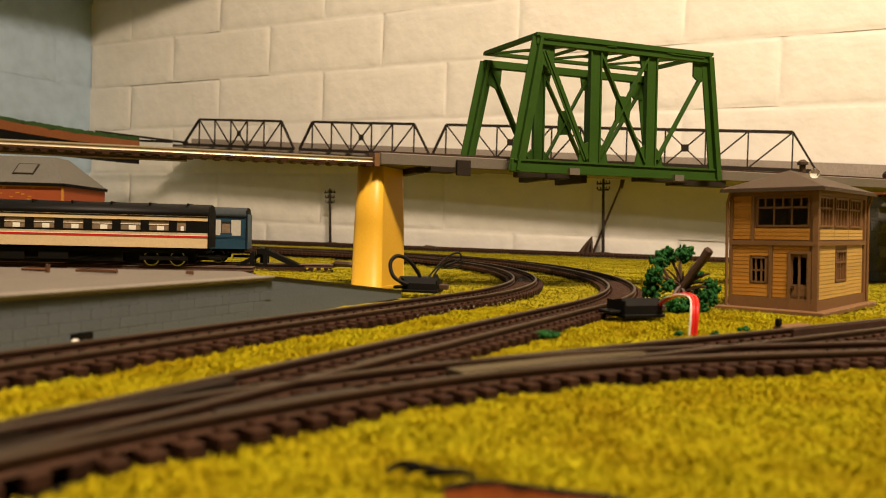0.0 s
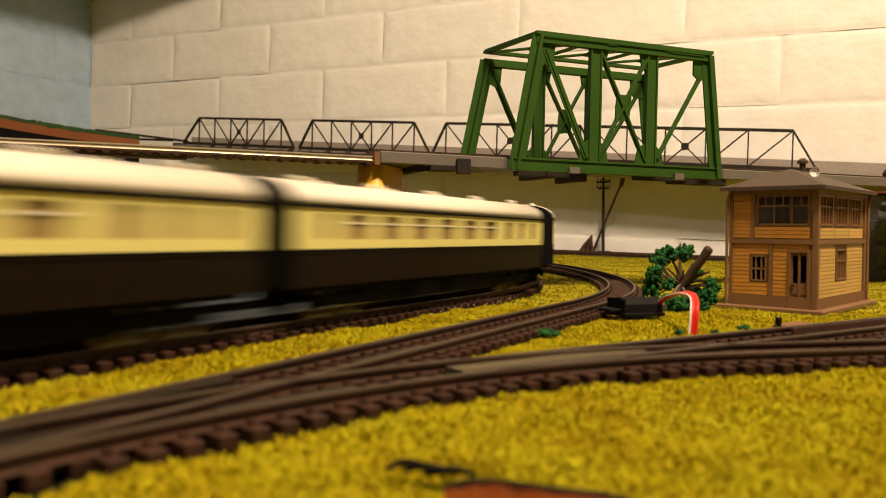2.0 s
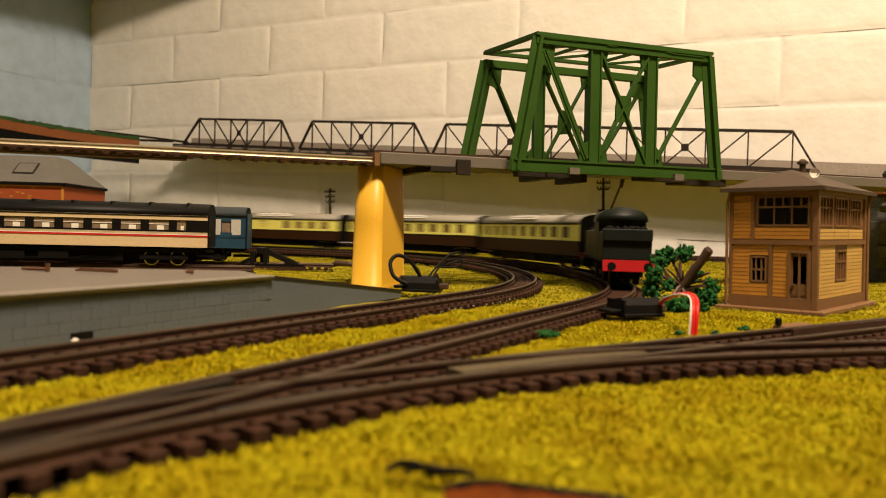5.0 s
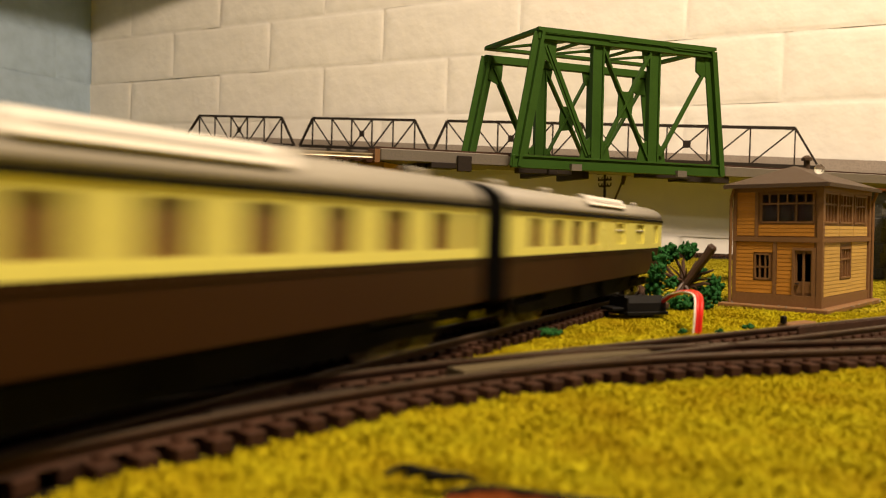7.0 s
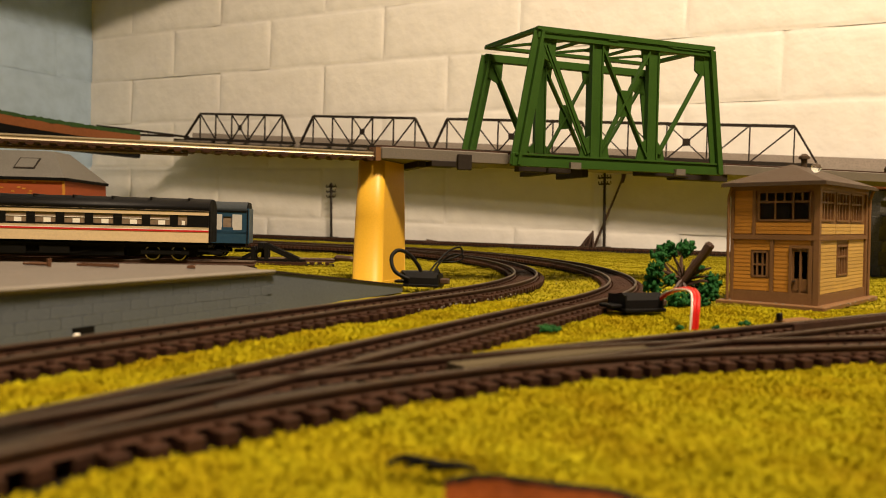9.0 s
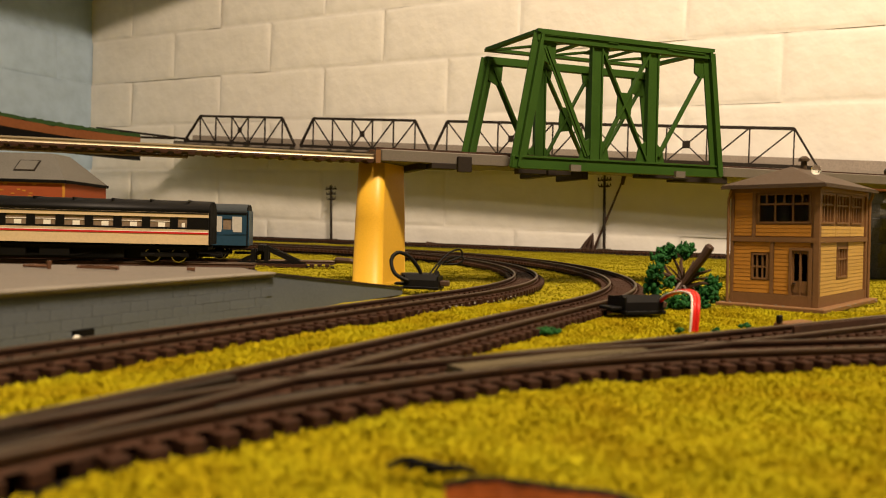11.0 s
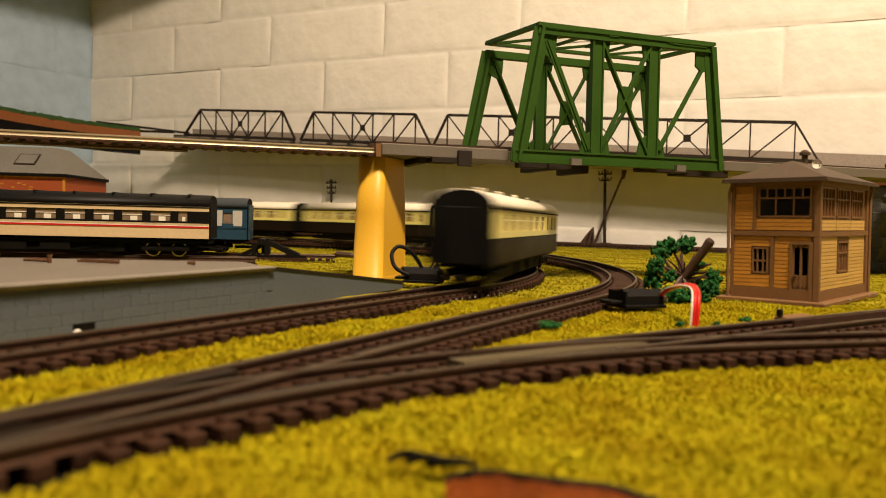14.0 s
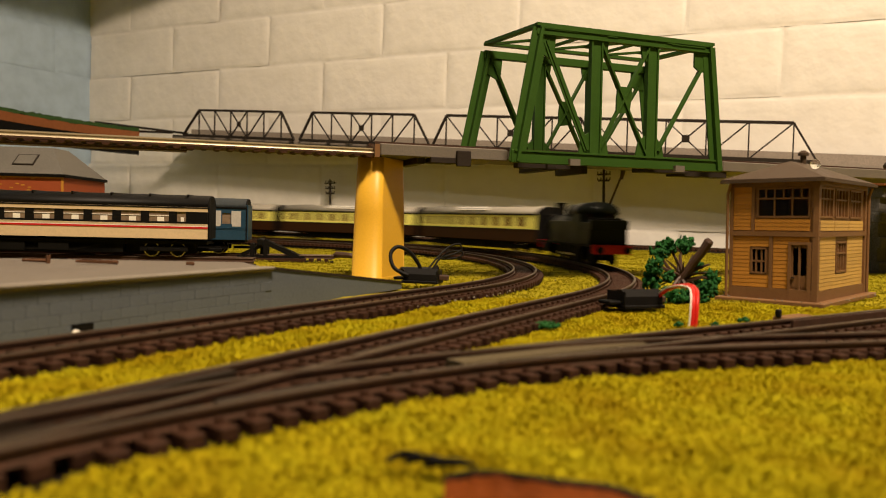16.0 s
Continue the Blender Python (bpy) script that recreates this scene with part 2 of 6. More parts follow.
def box(bm, x0, x1, y0, y1, z0, z1, bevel=0.0, m=None):
    c = ((x0 + x1) / 2, (y0 + y1) / 2, (z0 + z1) / 2)
    r = bmesh.ops.create_cube(bm, size=1.0, matrix=(m or Matrix()) @ Matrix.LocRotScale(c, None, (abs(x1 - x0), abs(y1 - y0), abs(z1 - z0))))
    if bevel:
        ed = list({e for v in r["verts"] for e in v.link_edges})
        bmesh.ops.bevel(bm, geom=ed, offset=bevel, segments=1, affect="EDGES")
    return bm


def boxes(*rows, bevel=0.0):
    bm = bmesh.new()
    for r in rows:
        box(bm, *r, bevel=bevel)
    return bm


def bar(bm, a, b, w, h=None, up=(0, 0, 1)):
    """A square bar from a to b."""
    a, b = Vector(a), Vector(b)
    d = b - a
    x = d.normalized()
    y = Vector(up).cross(x)
    if y.length < 1e-6:
        y = Vector((1, 0, 0)).cross(x)
    y.normalize()
    z = x.cross(y)
    m = Matrix((x, y, z)).transposed().to_4x4()
    m.translation = (a + b) / 2
    bmesh.ops.create_cube(bm, size=1.0, matrix=m @ Matrix.Diagonal((d.length, w, h or w, 1)))
    return bm


def tube(bm, pts, radii, seg=8):
    """A round tube through pts."""
    pts = [Vector(p) for p in pts]
    if not isinstance(radii, (list, tuple)):
        radii = [radii] * len(pts)
    rings, side = [], None
    for i, p in enumerate(pts):
        d = (pts[min(i + 1, len(pts) - 1)] - pts[max(i - 1, 0)]).normalized()
        ref = side or (Vector((0, 0, 1)) if abs(d.z) < 0.9 else Vector((1, 0, 0)))
        u = (ref - d * ref.dot(d)).normalized()
        side = u
        v = d.cross(u)
        rings.append([bm.verts.new(p + (u * math.cos(2 * PI * k / seg) + v * math.sin(2 * PI * k / seg)) * radii[i]) for k in range(seg)])
    for a, b in zip(rings, rings[1:]):
        for k in range(seg):
            bm.faces.new((a[k], a[(k + 1) % seg], b[(k + 1) % seg], b[k]))
    bm.faces.new(list(reversed(rings[0])))
    bm.faces.new(rings[-1])
    return bm


def prism(bm, profile, x0, x1, axis="x", m=None):
    """A closed profile of (y, z) drawn out along x."""
    m = m or Matrix()
    a = [bm.verts.new(m @ Vector((x0, y, z))) for y, z in profile]
    b = [bm.verts.new(m @ Vector((x1, y, z))) for y, z in profile]
    n = len(profile)
    for k in range(n):
        bm.faces.new((a[k], a[(k + 1) % n], b[(k + 1) % n], b[k]))
    bm.faces.new(list(reversed(a)))
    bm.faces.new(b)
    return bm


def sweep(bm, path, profile):
    """profile (side, height) carried along path rows of (x, y, z, nx, ny): side goes along (nx, ny)."""
    rings = [[bm.verts.new((x + nx * s, y + ny * s, z + h)) for s, h in profile] for x, y, z, nx, ny in path]
    n = len(profile)
    for a, b in zip(rings, rings[1:]):
        for k in range(n):
            bm.faces.new((a[k], b[k], b[(k + 1) % n], a[(k + 1) % n]))
    bm.faces.new(rings[0])
    bm.faces.new(list(reversed(rings[-1])))
    bmesh.ops.recalc_face_normals(bm, faces=bm.faces)
    return bm


# ---- plan of the tracks: two rounded rectangles, one inside the other ----
CURVE = Vector((-0.374, 0.609))
START, FAR, NEAR = radians(-29), 0.62, 1.22


def loop_pose(R, s):
    """Place and heading on a loop at s metres; s = 0 where the near curve points along +y. s grows anticlockwise."""
    total = 2 * PI * R + 2 * (FAR + NEAR)
    q = R * PI / 2
    s0 = R * START
    d = (s - s0) % total
    head = START + PI / 2
    p = CURVE + R * Vector((math.cos(START), math.sin(START)))
    for straight in (FAR, NEAR, FAR, NEAR):
        n = Vector((-math.sin(head), math.cos(head)))
        if d <= q:
            a = d / R
            return p + R * n + R * Vector((math.sin(head + a), -math.cos(head + a))), head + a
        d -= q
        p = p + R * n + R * Vector((math.sin(head + PI / 2), -math.cos(head + PI / 2)))
        head += PI / 2
        t = Vector((math.cos(head), math.sin(head)))
        if d <= straight:
            return p + t * d, head
        d -= straight
        p = p + t * straight
    return p, head


R_IN, R_OUT = 0.438, 0.505


def loop_rise(R, s):
    """The board rises a little towards the wall side of the loops."""
    total = 2 * PI * R + 2 * (FAR + NEAR)
    d = (s + 1.2) % total - 1.2
    up, down = (d + 0.1) / 0.45, (total - 1.6 - d) / 0.8
    k = max(0.0, min(1.0, up, down))
    return 0.0030 * k * k * (3 - 2 * k)


def loop_path(R, s0, s1, step):
    n = max(2, int((s1 - s0) / step))
    out = []
    for i in range(n + 1):
        p, h = loop_pose(R, s0 + (s1 - s0) * i / n)
        out.append((p.x, p.y, h))
    return out


def branch_path(p, head, bits, step):
    """bits: (length, radius to the right or 0)."""
    out, (x, y) = [(p[0], p[1], head)], p
    for length, R in bits:
        n = max(1, int(length / step))
        for _ in range(n):
            d = length / n
            if R:
                head2 = head - d / R
                x += d * math.cos((head + head2) / 2)
                y += d * math.sin((head + head2) / 2)
                head = head2
            else:
                x += d * math.cos(head)
                y += d * math.sin(head)
            out.append((x, y, head))
    return out

# ---- room ----
W0 = Vector((0.21, 1.41))
ALONG = Vector((-math.sin(radians(62)), math.cos(radians(62))))     # along the back wall, away to the corner
INTO = Vector((-ALONG.y, ALONG.x))                                   # out of the back wall into the room
if INTO.y > 0:
    INTO = -INTO
CORNER = 1.319
FLOOR = -0.85


def wall_frame(origin, along, out):
    m = Matrix.Identity(4)
    m.col[0][:3] = (along.x, along.y, 0)
    m.col[1][:3] = (out.x, out.y, 0)
    m.col[2][:3] = (0, 0, 1)
    m.translation = (origin.x, origin.y, 0)
    return m


def block_mesh(L, H, material, seed):
    """One painted block: hollowed towards its joints, with wandering edges and a lumpy face."""
    nx, nz = 22, 8
    us = sorted({0.0, 0.006, 0.014, 0.024, 1 - 0.024, 1 - 0.014, 1 - 0.006, 1.0, *[k / nx for k in range(2, nx - 1, 2)]})
    vs = [0.0, 0.02, 0.045, 0.075, 0.2, 0.4, 0.6, 0.8, 0.925, 0.955, 0.98, 1.0]
    verts = []
    for v in vs:
        for u in us:
            x, z = (u - 0.5) * L, (v - 0.5) * H
            q = Vector((x * 14, z * 14, seed * 7.3))
            ex = min(u, 1 - u) * L - 0.0022 * (0.6 + noise.noise(q * 1.9))
            ez = min(v, 1 - v) * H - 0.0030 * (0.6 + noise.noise(q * 1.3 + Vector((5, 0, 0))))
            k = max(0.0, min(1.0, min(ex, ez) / 0.0055))
            y = -0.0019 * (1 - k * k * (3 - 2 * k)) * (0.75 + 0.6 * noise.noise(q * 0.9)) + 0.0008 * noise.noise(q * 0.5) + 0.0004 * noise.noise(q * 2.6)
            verts.append((x, y, z))
    n = len(us)
    faces = [(r * n + c, r * n + c + 1, (r + 1) * n + c + 1, (r + 1) * n + c) for r in range(len(vs) - 1) for c in range(n - 1)]
    me = bpy.data.meshes.new("block")
    me.from_pydata(verts, [], [tuple(reversed(f)) for f in faces])
    me.materials.append(material)
    for pl in me.polygons:
        pl.use_smooth = True
    return me


def block_wall(name, m, x0, x1, joint, zbase, slope, zs, mat_block, mat_joint, label, span):
    """A wall of painted blocks: a slab, and the blocks in front of it. joint: where an upright joint of course 0 stands."""
    L, H = 0.3075, 0.1125
    wall = part(name, boxes((x0, x1, -0.12, -0.0055, FLOOR, 1.95)), mat_joint)
    wall.matrix_basis = m
    tagged(wall, label, "wall", kind="structure")
    meshes = [block_mesh(L, H, mat_block, k) for k in range(7)]
    for r in range(zs[0], zs[1]):
        off = joint + (L / 2 if r % 2 == 0 else 0.0)
        for k in range(-12, 14):
            x = off + k * L
            if not (span[0] < x and x < span[1]):
                continue
            ob = new("block", rng.choice(meshes))
            ob.parent = wall
            ob.matrix_basis = pose(x, rng.uniform(-0.0010, 0.0010), zbase + slope * x + (r + 0.5) * H, rng.uniform(-.25, .25), -math.degrees(slope), rng.uniform(-.15, .15))
    return wall


WALLM = wall_frame(W0, ALONG, INTO)
block_wall("wall_north", WALLM, -2.4, CORNER + 0.12, 0.393, 0.3757, 0.0155, (-5, 6), M_WALL, M_JOINT, "white painted rough block wall behind the layout", (-1.3, CORNER + 0.05))
KORNER = W0 + ALONG * CORNER
WESTM = wall_frame(KORNER, INTO, -ALONG)
block_wall("wall_west", WESTM, 0.0, 3.4, 0.10, 0.396, -0.006, (-5, 6), M_DAYLIT, M_DAYLITJ, "painted block wall, bluish daylight in its colour, meeting the white wall", (-0.1, 1.9))
for nm, o, a, n, x0, x1 in (("wall_south", KORNER + INTO * 3.4, -ALONG, -INTO, -0.2, 3.9), ("wall_east", W0 - ALONG * 2.4, -INTO, ALONG, -3.5, 0.2)):
    w = part(nm, boxes((x0, x1, -0.1, 0.0, FLOOR, 1.95)), M_FAR)
    w.matrix_basis = wall_frame(o, a, n)
    tagged(w, "plain painted wall of the railway room", "wall", kind="structure")
fl = part("floor", boxes((-2.5, 1.45, -0.2, 3.5, FLOOR - 0.1, FLOOR)), M_FLOOR)
fl.matrix_basis = WALLM
tagged(fl, "bare concrete floor under the layout", "floor", kind="structure")
ce = part("ceiling", boxes((-2.5, 1.45, -0.2, 3.5, 1.95, 2.05)), M_CEIL)
ce.matrix_basis = WALLM
tagged(ce, "plain painted ceiling over the railway room", "ceiling", kind="structure")

# unseen board, its outline traced so that it shades the tops of both walls
bm = bmesh.new()
outline = [(CORNER - 0.006, 0.004), (0.125, 0.004), (0.931, 0.234), (0.87, 0.95), (CORNER - 0.006, 0.95)]
lo, hi = [bm.verts.new((x, y, 0.700)) for x, y in outline], [bm.verts.new((x, y, 0.716)) for x, y in outline]
for k in range(5):
    bm.faces.new((lo[k], lo[(k + 1) % 5], hi[(k + 1) % 5], hi[k]))
bm.faces.new(hi)
bm.faces.new(list(reversed(lo)))
bmesh.ops.recalc_face_normals(bm, faces=bm.faces)
cs = part("corner_shadow_board", bm, M_BOARD)
cs.matrix_basis = WALLM
tagged(cs, "unseen board high in the room's corner, casting shade on the walls", "shelf", kind="structure")

# ---- baseboard and its grass ----
bm = boxes((-1.6, CORNER - 0.02, 0.004, 2.95, -0.03, -0.004))
for x in (-1.4, -0.2, 1.1):
    for y in (0.15, 2.75):
        box(bm, x - 0.03, x + 0.03, y - 0.03, y + 0.03, FLOOR, -0.03)
bb = part("baseboard", bm, M_BOARD)
bb.matrix_basis = WALLM
tagged(bb, "wooden baseboard on legs carrying the model railway", "baseboard", kind="structure")

TOE = (-0.0905, 0.0783)
HEAD0 = radians(61)
BR_A = branch_path(TOE, HEAD0, [(0.34 * radians(25.5), 0.34), (0.75, 0)], 0.003)
SPLIT = 39
BR_B = branch_path(BR_A[SPLIT][:2], BR_A[SPLIT][2], [(0.30 * radians(23.3), 0.30), (0.75, 0)], 0.003)


def line_path(p, q, step):
    p, q = Vector(p), Vector(q)
    h = math.atan2(q.y - p.y, q.x - p.x)
    n = int((q - p).length / step)
    return [(*(p + (q - p) * i / n), h) for i in range(n + 1)]


BACK = line_path(W0 - ALONG * 0.75 + INTO * 0.052, W0 + ALONG * 1.2 + INTO * 0.052, 0.02)
PK1A, PK1D = Vector((-0.1875, 0.6)), radians(8.5)


def side_line(a, head, off, s0, s1, step):
    u, n = Vector((math.cos(head), math.sin(head))), Vector((-math.sin(head), math.cos(head)))
    return line_path(a + n * off + u * s0, a + n * off + u * s1, step)


SIDING_1 = side_line(PK1A, PK1D, 0.017, -0.5, 0.035, 0.02)
SIDING_2 = side_line(PK1A, PK1D, 0.067 + 0.017, -0.5, 0.10, 0.02)

# which part of the ground lies under track or platform
mask_pts = []
for path in (loop_path(R_IN, -1.0, 1.3, 0.006), loop_path(R_OUT, -1.0, 1.3, 0.006), BR_A[::2], BR_B[::2], BACK, SIDING_1, SIDING_2):
    mask_pts += [(x, y) for x, y, h in path]
mask_pts = np.array(mask_pts)
PLAT = [(-0.314, -0.17), (-0.0755, 0.3326), (-0.1, 0.375), (-0.45, 0.325)]


def in_poly(x, y, poly):
    inside = np.zeros(len(x), bool)
    for (x1, y1), (x2, y2) in zip(poly, poly[1:] + poly[:1]):
        c = ((y1 > y) != (y2 > y)) & (x < (x2 - x1) * (y - y1) / (y2 - y1 + 1e-12) + x1)
        inside ^= c
    return inside


def lumps(x, y):
    return 0.0009 * (np.sin(x * 61 + 1.3 * np.sin(y * 43)) + np.sin(y * 57 + 1.7 * np.sin(x * 37))) + 0.0006 * np.sin(x * 171 + y * 140)


def free_of_track(x, y, r):
    out = np.ones(len(x), bool)
    for i in range(0, len(x), 4000):
        d = (x[i:i + 4000, None] - mask_pts[None, :, 0]) ** 2 + (y[i:i + 4000, None] - mask_pts[None, :, 1]) ** 2
        out[i:i + 4000] = d.min(axis=1) > r * r
    return out


def ground_sheet():
    """The grass mat: one sheet, pressed flat under the tracks."""
    nx, ny = 200, 240
    al, off = np.meshgrid(np.linspace(-1.58, CORNER - 0.025, nx), np.linspace(0.006, 2.94, ny))
    al, off = al.ravel(), off.ravel()
    X, Y = W0.x + ALONG.x * al + INTO.x * off, W0.y + ALONG.y * al + INTO.y * off
    Z = lumps(X, Y) * 0.35 - 0.0003
    idx = np.arange(nx * ny).reshape(ny, nx)
    F = np.stack([idx[:-1, :-1], idx[:-1, 1:], idx[1:, 1:], idx[1:, :-1]], -1).reshape(-1, 4)
    me = bpy.data.meshes.new("ground")
    me.from_pydata(np.stack([X, Y, Z], 1).tolist(), [], F.tolist())
    me.materials.append(M_MAT)
    ob = smooth(new("ground", me))
    return tagged(ob, "yellow-green model grass mat on the baseboard", "ground", kind="structure")


ground_sheet()


def grass_fibres(name, x0, x1, y0, y1, count, length, width, seed, material):
    r = np.random.RandomState(seed)
    x = r.uniform(x0, x1, count * 2)
    y = y0 + (y1 - y0) * r.uniform(0, 1, count * 2) ** 1.3
    ok = (np.abs(x) < y * 0.66 + 0.03) & ~in_poly(x, y, PLAT) & ~in_poly(x, y, [(-0.0755, 0.3326), (-0.024, 0.446), (-0.051, 0.459), (-0.103, 0.345)]) & ~in_poly(x, y, [(-0.314, -0.17), (-0.0755, 0.3326), (-0.024, 0.446), (0.006, 0.44), (-0.05, 0.32), (-0.285, -0.18)])
    ok &= (x - W0.x) * INTO.x + (y - W0.y) * INTO.y > 0.075
    x, y = x[ok], y[ok]
    ok = free_of_track(x, y, 0.0123)
    x, y = x[ok][:count], y[ok][:count]
    n = len(x)
    a = r.uniform(0, 2 * PI, n)
    lean = r.uniform(0, 2 * PI, n)
    ln = length * r.uniform(0.6, 1.25, n)
    k = r.uniform(0.62, 0.98, n)
    z = lumps(x, y) * 0.35 + 0.0003 + 0.0008 * np.clip(np.sin(x * 90 + 2 * np.sin(y * 70)) * np.sin(y * 110 + x * 40), -.3, 1)
    wx, wy = np.cos(a) * width / 2, np.sin(a) * width / 2
    tx, ty, tz = np.cos(lean) * ln * k, np.sin(lean) * ln * k, ln * np.sqrt(1 - k ** 2 * 0.9)
    v = np.empty((n, 3, 3))
    v[:, 0] = np.stack([x - wx, y - wy, z], 1)
    v[:, 1] = np.stack([x + wx, y + wy, z], 1)
    v[:, 2] = np.stack([x + tx, y + ty, z + tz], 1)
    me = bpy.data.meshes.new(name)
    me.vertices.add(n * 3)
    me.vertices.foreach_set("co", v.ravel())
    me.loops.add(n * 3)
    me.loops.foreach_set("vertex_index", np.arange(n * 3, dtype=np.int32))
    me.polygons.add(n)
    me.polygons.foreach_set("loop_start", np.arange(0, n * 3, 3, dtype=np.int32))
    me.update()
    me.validate()
    me.materials.append(material)
    return tagged(new(name, me), "short yellow-green dyed grass fibres on the mat", "grass", kind="stuff")


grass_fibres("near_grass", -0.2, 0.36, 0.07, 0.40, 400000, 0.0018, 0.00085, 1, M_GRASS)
# far fibres take the darkened colour in place of weaker light
grass_fibres("far_grass", -0.6, 0.7, 0.38, 1.45, 170000, 0.0019, 0.0009, 2, M_GRASS_DIM)

# ---- track ----
SLEEPER_ME = None


def sleeper_mesh():
    bm = boxes((-0.0019, 0.0019, -0.0138, 0.0138, 0.0010, 0.0037), bevel=0.0003)
    for s in (-1, 1):
        for k in (-1, 1):
            box(bm, -0.0007, 0.0007, s * 0.00825 + k * 0.0018 - 0.0006, s * 0.00825 + k * 0.0018 + 0.0006, 0.0037, 0.0046)
    me = bpy.data.meshes.new("sleeper")
    bm.to_mesh(me)
    bm.free()
    me.materials.append(M_SLEEPER)
    return me


def resample(path, pitch):
    out, acc = [path[0]], 0.0
    for a, b in zip(path, path[1:]):
        d = math.hypot(b[0] - a[0], b[1] - a[1])
        while acc + d >= pitch:
            k = (pitch - acc) / d
            a = tuple(u + (v - u) * k for u, v in zip(a, b))
            out.append(a)
            d = math.hypot(b[0] - a[0], b[1] - a[1])
            acc = 0.0
        acc += d
    return out


def track(label, path, near, z=0.0, head=None, pitch=0.0069, skip=None, lead=0, rise=None):
    """Two rails on sleepers. near: how many sleepers, from the start, are pieces of their own; skip: where a joined line already lies."""
    global SLEEPER_ME
    SLEEPER_ME = SLEEPER_ME or sleeper_mesh()
    thing = empty("railway_track")
    tagged(thing, label, "track", kind="structure")
    heights = rise or [z] * len(path)
    rows = [(x, y, q, -math.sin(h), math.cos(h)) for (x, y, h), q in zip(path, heights)]
    # a near-black strip under the sleepers stands for the shade in their gaps
    part("trackbed", sweep(bmesh.new(), rows, [(-0.0134, -0.0036), (0.0134, -0.0036), (0.0128, 0.0008), (-0.0128, 0.0008)]), M_GAP_SHADE, thing)
    rows = rows[lead:]                             # the blades taper out before the toe
    for s in (-1, 1):
        c = s * 0.00825
        part("rail", sweep(bmesh.new(), rows, [(c - 0.0013, 0.0037), (c + 0.0013, 0.0037), (c + 0.0011, 0.0042), (c + 0.0004, 0.0044),
                                               (c + 0.0004, 0.0056), (c + 0.0008, 0.0058), (c + 0.0008, 0.0064), (c - 0.0008, 0.0064),
                                               (c - 0.0008, 0.0058), (c - 0.0004, 0.0056), (c - 0.0004, 0.0044), (c - 0.0011, 0.0042)]), M_RAIL, thing)
        part("rail_head", sweep(bmesh.new(), rows, [(c - 0.00075, 0.0064), (c + 0.00075, 0.0064), (c + 0.0006, 0.0067), (c - 0.0006, 0.0067)]), head or M_HEAD, thing, "worn bright running surface")
    sl = resample([(*row, q) for row, q in zip(path, heights)], pitch)
    rest = bmesh.new()
    for i, (x, y, h, q) in enumerate(sl):
        if skip and skip(x, y):
            continue
        m = pose(x, y, q, 0, 0, math.degrees(h) + rng.uniform(-0.8, 0.8))
        if i < near:
            ob = new("sleeper", SLEEPER_ME)
            ob.parent = thing
            ob.matrix_basis = m
        else:
            box(rest, -0.0019, 0.0019, -0.0138, 0.0138, 0.0010, 0.0037, m=m)
    if len(rest.verts):
        tagged(part("far_sleepers", rest, M_SLEEPER, thing), kind="stuff")
    else:
        rest.free()
    return thing


def loop_track(label, R, s0, s1, step, near):
    path = loop_path(R, s0, s1, step)
    n = len(path) - 1
    track(label, path, near, rise=[loop_rise(R, s0 + (s1 - s0) * k / n) for k in range(n + 1)])


loop_track("inner loop of brown sectional railway track", R_IN, -0.72, 0.3, 0.006, 150)
loop_track("inner loop of railway track along the wall side", R_IN, 0.302, 5.70, 0.02, 0)
loop_track("outer loop of brown sectional railway track", R_OUT, -0.85, 0.3, 0.006, 170)
loop_track("outer loop of railway track along the wall side", R_OUT, 0.302, 5.98, 0.02, 0)


def near_main(x, y):
    # on the outer loop's straight, where its own sleepers lie
    return abs((x - TOE[0]) * 0.8746 - (y - TOE[1]) * 0.4848) < 0.0036


def near_first(x, y):
    return min((x - a) ** 2 + (y - b) ** 2 for a, b, h in BR_A[::2]) < 0.0036 ** 2 or near_main(x, y)


track("weathered siding branching off the loop at a point", BR_A, 110, head=M_HEAD, skip=near_main, lead=11)
track("weathered second siding branching off at a point", BR_B, 110, head=M_HEAD, skip=near_first, lead=11)
edge = part("wall_edging", boxes((-1.3, CORNER - 0.03, 0.005, 0.072, -0.003, 0.0022), bevel=0.0006), M_DARK)
edge.matrix_basis = WALLM
tagged(edge, "dark brown edging strip at the foot of the wall", "edging", kind="structure")
track("plain railway track along the foot of the white wall", BACK, 0, z=0.0018)
track("short siding track under the parked coach", SIDING_1, 0)
track("short siding track with a buffer stop", SIDING_2, 0)


